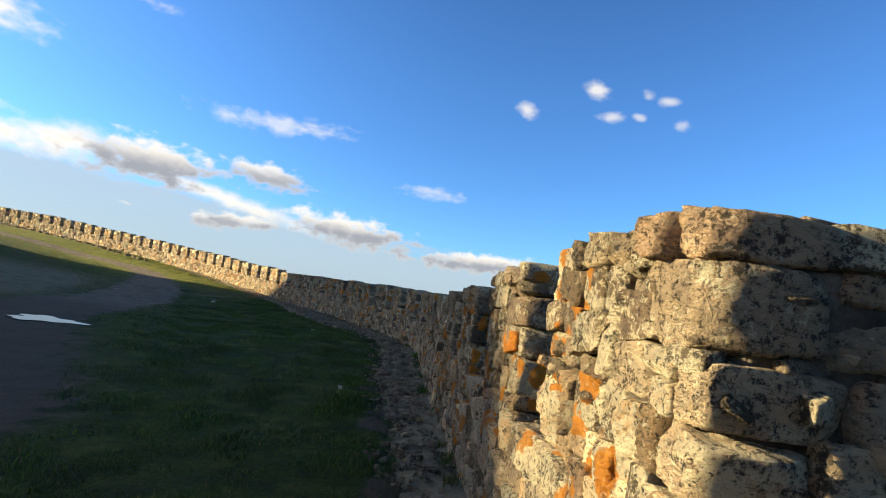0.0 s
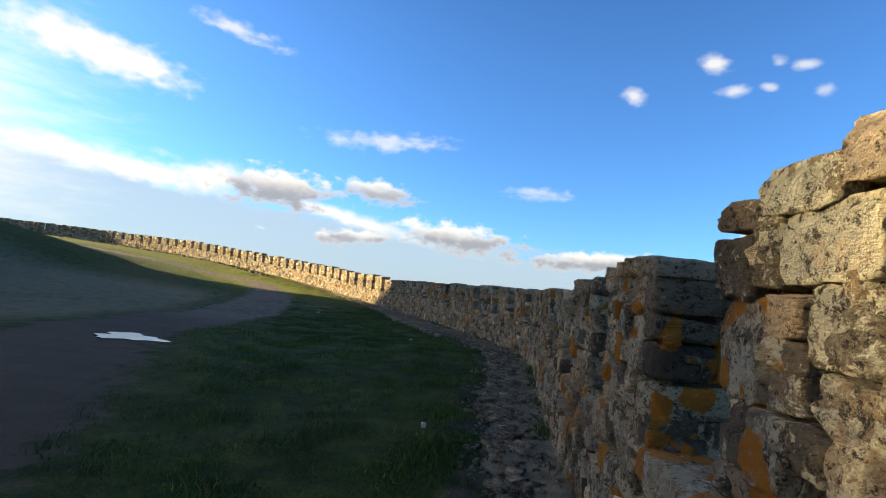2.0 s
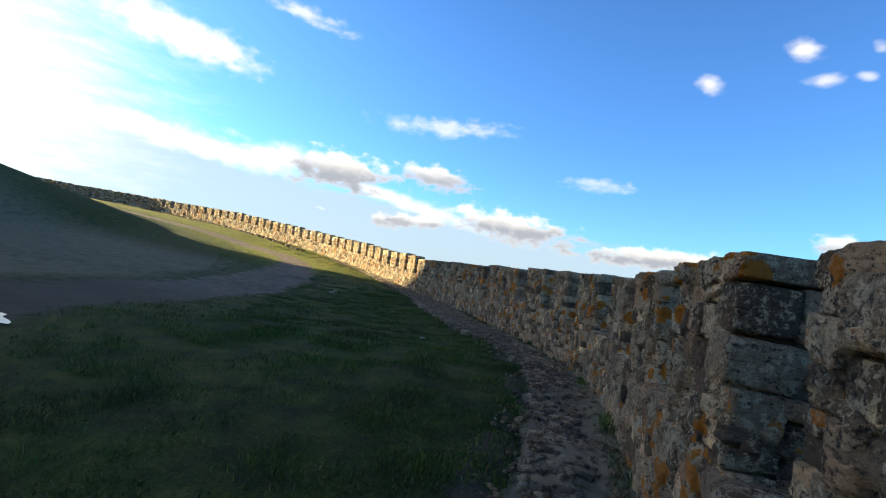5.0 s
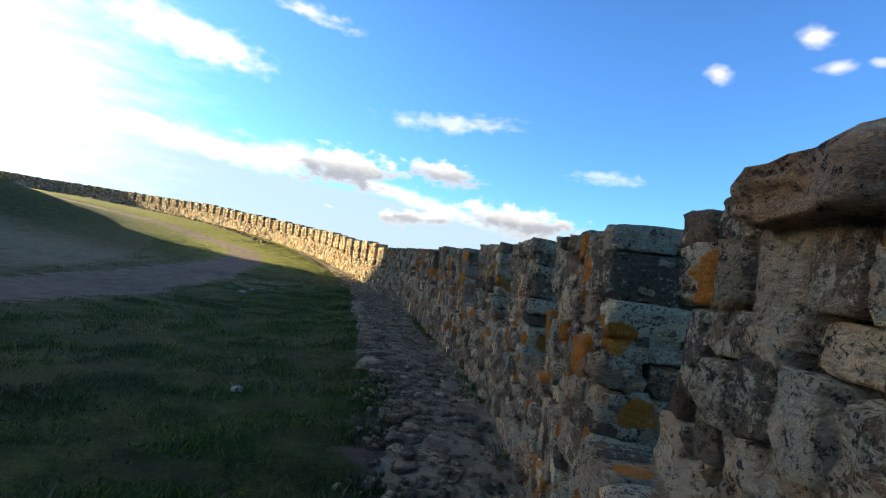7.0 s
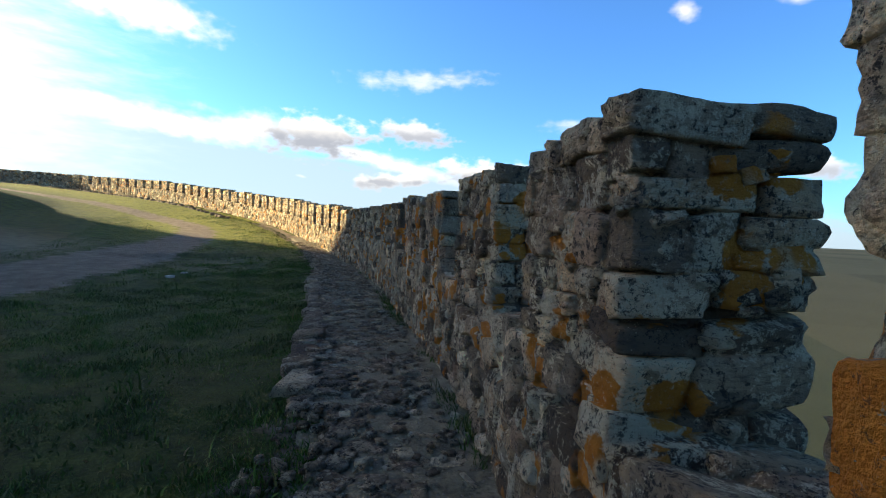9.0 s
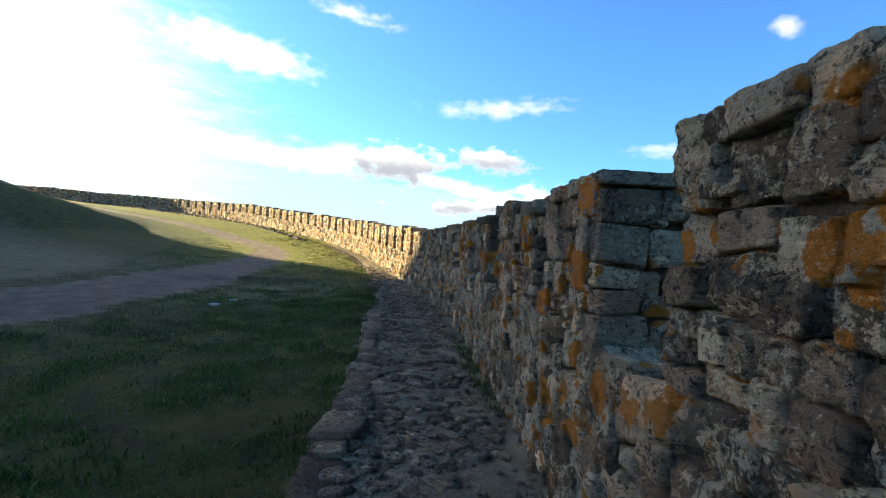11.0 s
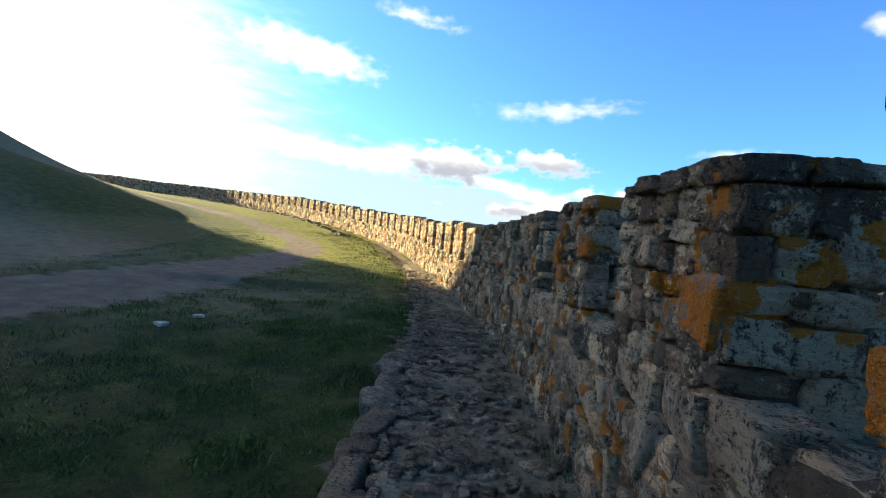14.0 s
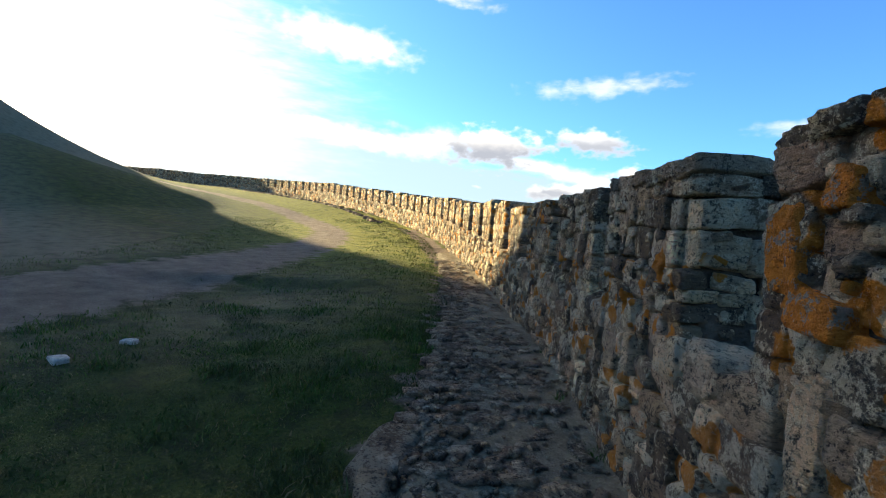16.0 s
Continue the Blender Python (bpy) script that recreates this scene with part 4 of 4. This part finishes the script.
# ---- bushes outside the wall and on the mound, and a marker post ----
def bush_meshes(seed, leaf):
    rng = np.random.default_rng(seed)
    stems_v, stems_f = [], []
    tips = []
    for k in range(9):
        a, tilt, ln = rng.uniform(0, 6.28), rng.uniform(0.15, 0.9), rng.uniform(0.5, 1.0)
        tip = np.array([math.cos(a) * math.sin(tilt), math.sin(a) * math.sin(tilt), math.cos(tilt)]) * ln
        tips.append(tip)
        for end, r in ((np.zeros(3), 0.035), (tip, 0.008)):
            for q in range(4):
                stems_v.append(end + np.array([math.cos(q * 1.571), math.sin(q * 1.571), 0]) * r)
        b = k * 8
        stems_f += [(b + q, b + (q + 1) % 4, b + 4 + (q + 1) % 4, b + 4 + q) for q in range(4)]
    lv, lf = [], []
    for k in range(520):
        c = tips[int(rng.integers(9))] * rng.uniform(0.45, 1.05) + rng.normal(0, 0.13, 3)
        u, w = rng.normal(size=3), rng.normal(size=3)
        u, w = u / np.linalg.norm(u) * leaf, w / np.linalg.norm(w) * leaf * 0.6
        i = len(lv)
        lv += [c - u, c + w, c + u, c - w]
        lf.append((i, i + 1, i + 2, i + 3))
    return mesh_of("stems", stems_v, stems_f, BARK), mesh_of("leaves", lv, lf, LEAF)


BARK = plain_material("bark", (0.10, 0.075, 0.055))
BUSHES = [bush_meshes(40 + i, 0.07) for i in range(3)]


def bush(x, y, size, k, label):
    ob = tagged(new("bush"), label, "bush", "scattered bushes")
    ob.matrix_basis = pose(x, y, float(ground_z(x, y)) - 0.05, 0, 0, k * 77) @ Matrix.Scale(size, 4)
    part("stems", BUSHES[k % 3][0], ob)
    part("leaves", BUSHES[k % 3][1], ob, "dull green leaves")
    return ob


rng = np.random.default_rng(77)
for k in range(26):
    x, y, _, _ = at(rng.uniform(6, 26), rng.uniform(7, 42))
    bush(float(x), float(y), rng.uniform(0.9, 2.4), k, "dull green bush on the slope below the wall")
for k in range(44):
    a = rng.uniform(-1.2, 0.9)
    bush(-69.9 + 17 * math.cos(a) * rng.uniform(0.15, 1.0), 12 + 20 * math.sin(a) * rng.uniform(0.4, 1.0), rng.uniform(0.3, 0.75), k, "low dark bush on the grassy mound")


def marker_post(x, y):
    h, r = 1.5, 0.035
    z = float(ground_z(x, y)) - 0.1
    ring = [(math.cos(q * math.pi / 5) * r, math.sin(q * math.pi / 5) * r) for q in range(10)]
    v = [(a, b, 0) for a, b in ring] + [(a, b, h) for a, b in ring] + [(a * 0.6, b * 0.6, h + 0.02) for a, b in ring]
    f = [(q, (q + 1) % 10, 10 + (q + 1) % 10, 10 + q) for q in range(10)] + [(10 + q, 10 + (q + 1) % 10, 20 + (q + 1) % 10, 20 + q) for q in range(10)] + [tuple(range(20, 30))]
    ob = tagged(new("post", mesh_of("post", v, f, POST)), "thin white marker post standing on the slope", "post")
    ob.matrix_basis = pose(x, y, z)
    return ob


px_, py_, _, _ = at(17.5, 9.0)
marker_post(float(px_), float(py_))

# ---- grass ----
def build_grass(name, count, s_lo, s_hi, reach, h_lo, h_hi, seed, width, label, clump=-0.55, pitch=0.9, foot=None):
    rng = np.random.default_rng(seed)
    s = rng.uniform(s_lo, s_hi, count)
    far_out = rng.power(0.75, count) * reach
    off = np.array([EDGE(q) - (0.06 if 16.8 < q < 24.2 else 0.22) for q in s]) + far_out
    if foot is not None:
        off = foot + far_out
    x, y, _, _ = at(s, -off)
    q = np.sqrt(((x[:, None] - TRACK[:, 0]) ** 2 + (y[:, None] - TRACK[:, 1]) ** 2).min(1))
    keep = (q > 1.5 + rng.normal(0, 0.25, len(x))) & (np.array([noise.noise(Vector((a * pitch, b * pitch, 2))) + 0.5 * noise.noise(Vector((a * 3.3 * pitch, b * 3.3 * pitch, 4))) for a, b in zip(x, y)]) > clump)
    x, y, far_out = x[keep], y[keep], far_out[keep]
    z = ground_z(x, y) + (0.0 if foot is None else 0.05)
    n = len(x)
    h = rng.uniform(h_lo, h_hi, n) * np.where(rng.random(n) < 0.06, 1.8, 1.0)
    h *= np.clip(1.0 + 1.6 * np.array([noise.noise(Vector((p * 1.7, q * 1.7, 9))) for p, q in zip(x, y)]), 0.35, 2.2)
    a, lean, bend = rng.uniform(0, 2 * np.pi, n), rng.uniform(0.2, 1.0, n), rng.uniform(0, 2 * np.pi, n)
    w = width * rng.uniform(0.7, 1.4, n)
    dx, dy = np.cos(a) * w, np.sin(a) * w
    lx, ly = np.cos(bend) * lean * h, np.sin(bend) * lean * h
    v = np.empty((n, 5, 3))
    for k, (sx, t) in enumerate(((-1, 0), (1, 0), (0.7, 0.55), (-0.7, 0.55), (0, 1.0))):
        v[:, k, 0] = x + dx * sx + lx * t * t
        v[:, k, 1] = y + dy * sx + ly * t * t
        v[:, k, 2] = z - 0.01 + h * t * (1 - 0.25 * lean * t)
    i = np.arange(n)[:, None] * 5
    faces = (i + np.array([0, 1, 2, 3])).tolist() + (i + np.array([3, 2, 4])).tolist()
    return tagged(new(name, mesh_of(name, v.reshape(-1, 3), faces, GRASS)), label, "grass", kind="stuff")


build_grass("grass", 240000, 1, 28, 4.8, 0.015, 0.05, 31, 0.003, "short trodden green grass with dry tufts", -0.2, 1.1)
build_grass("grass", 60000, 4, 50, 8.0, 0.025, 0.06, 32, 0.007, "short grass farther from the path")
build_grass("weeds", 90000, 2, 27, 5.0, 0.03, 0.075, 33, 0.006, "tufts of broad-leaved weeds in the grass", 0.42, 2.3)

build_grass("weeds", 9000, 3, 27, 0.13, 0.03, 0.09, 34, 0.004, "sparse weeds along the foot of the wall", 0.12, 1.6, 0.02)

# ---- pieces of the wall and the path, one by one ----
for k, m in wall_stones:
    part("stone", MID_MESH[k], wall, "", m)
stones, kerb = paving()
pile, rng = Pile(), np.random.default_rng(81)
# loose pebbles and chips on the trodden earth
for _ in range(2600):
    s = rng.uniform(1.0, 27.0)
    off = rng.uniform(0.06, EDGE(s) + (0.0 if s > 16.5 else 0.12))
    size = rng.choice((rng.uniform(0.012, 0.03), rng.uniform(0.02, 0.055)))
    m = frame_at(s, -off, float(base_z(s)) + 0.016 - (0.05 if off > EDGE(s) - 0.1 else 0.0)) @ pose(0, 0, 0, rng.normal(0, 12), rng.normal(0, 12), rng.uniform(0, 180))
    pile.add(COARSE[int(rng.integers(len(COARSE)))], m @ Matrix.Diagonal((size * rng.uniform(1, 1.8), size, size * rng.uniform(0.5, 0.9), 1)))
made = 0
for s, k, m in stones:
    if s > 14.5 and made < 300:
        part("paving_stone", PAVE_MESH[k], path, "", m)
        made += 1
    else:
        pile.add(SLAB[k], m)
tagged(part("paving", pile.mesh("paving", PAVE_MIX), path), "uneven paving stones", kind="stuff")
for s, k, m in kerb:
    part("kerb_stone", PAVE_MESH[k], path, "", m)

# ---- low stone footing along the foot of the far wall ----
rng, footing = np.random.default_rng(61), Pile()
s = 46.0
while s < 92:
    w = rng.uniform(0.22, 0.5)
    if rng.random() < 0.7:
        x, y, _, _ = at(s, -1.5)
        z = float(ground_z(float(x), float(y)))
        footing.add(COARSE[int(rng.integers(len(COARSE)))], frame_at(s, -1.5 + rng.normal(0, 0.08), z) @ pose(0, 0, 0, rng.normal(0, 6), rng.normal(0, 6), rng.normal(0, 10)) @ Matrix.Diagonal((w * 1.05, 0.3, rng.uniform(0.14, 0.26), 1)))
    s += w
tagged(part("footing", footing.mesh("footing", plain_material("dark_footing", (0.13, 0.10, 0.065), 0.95, 12)), wall), "broken line of dark footing stones", kind="stuff")
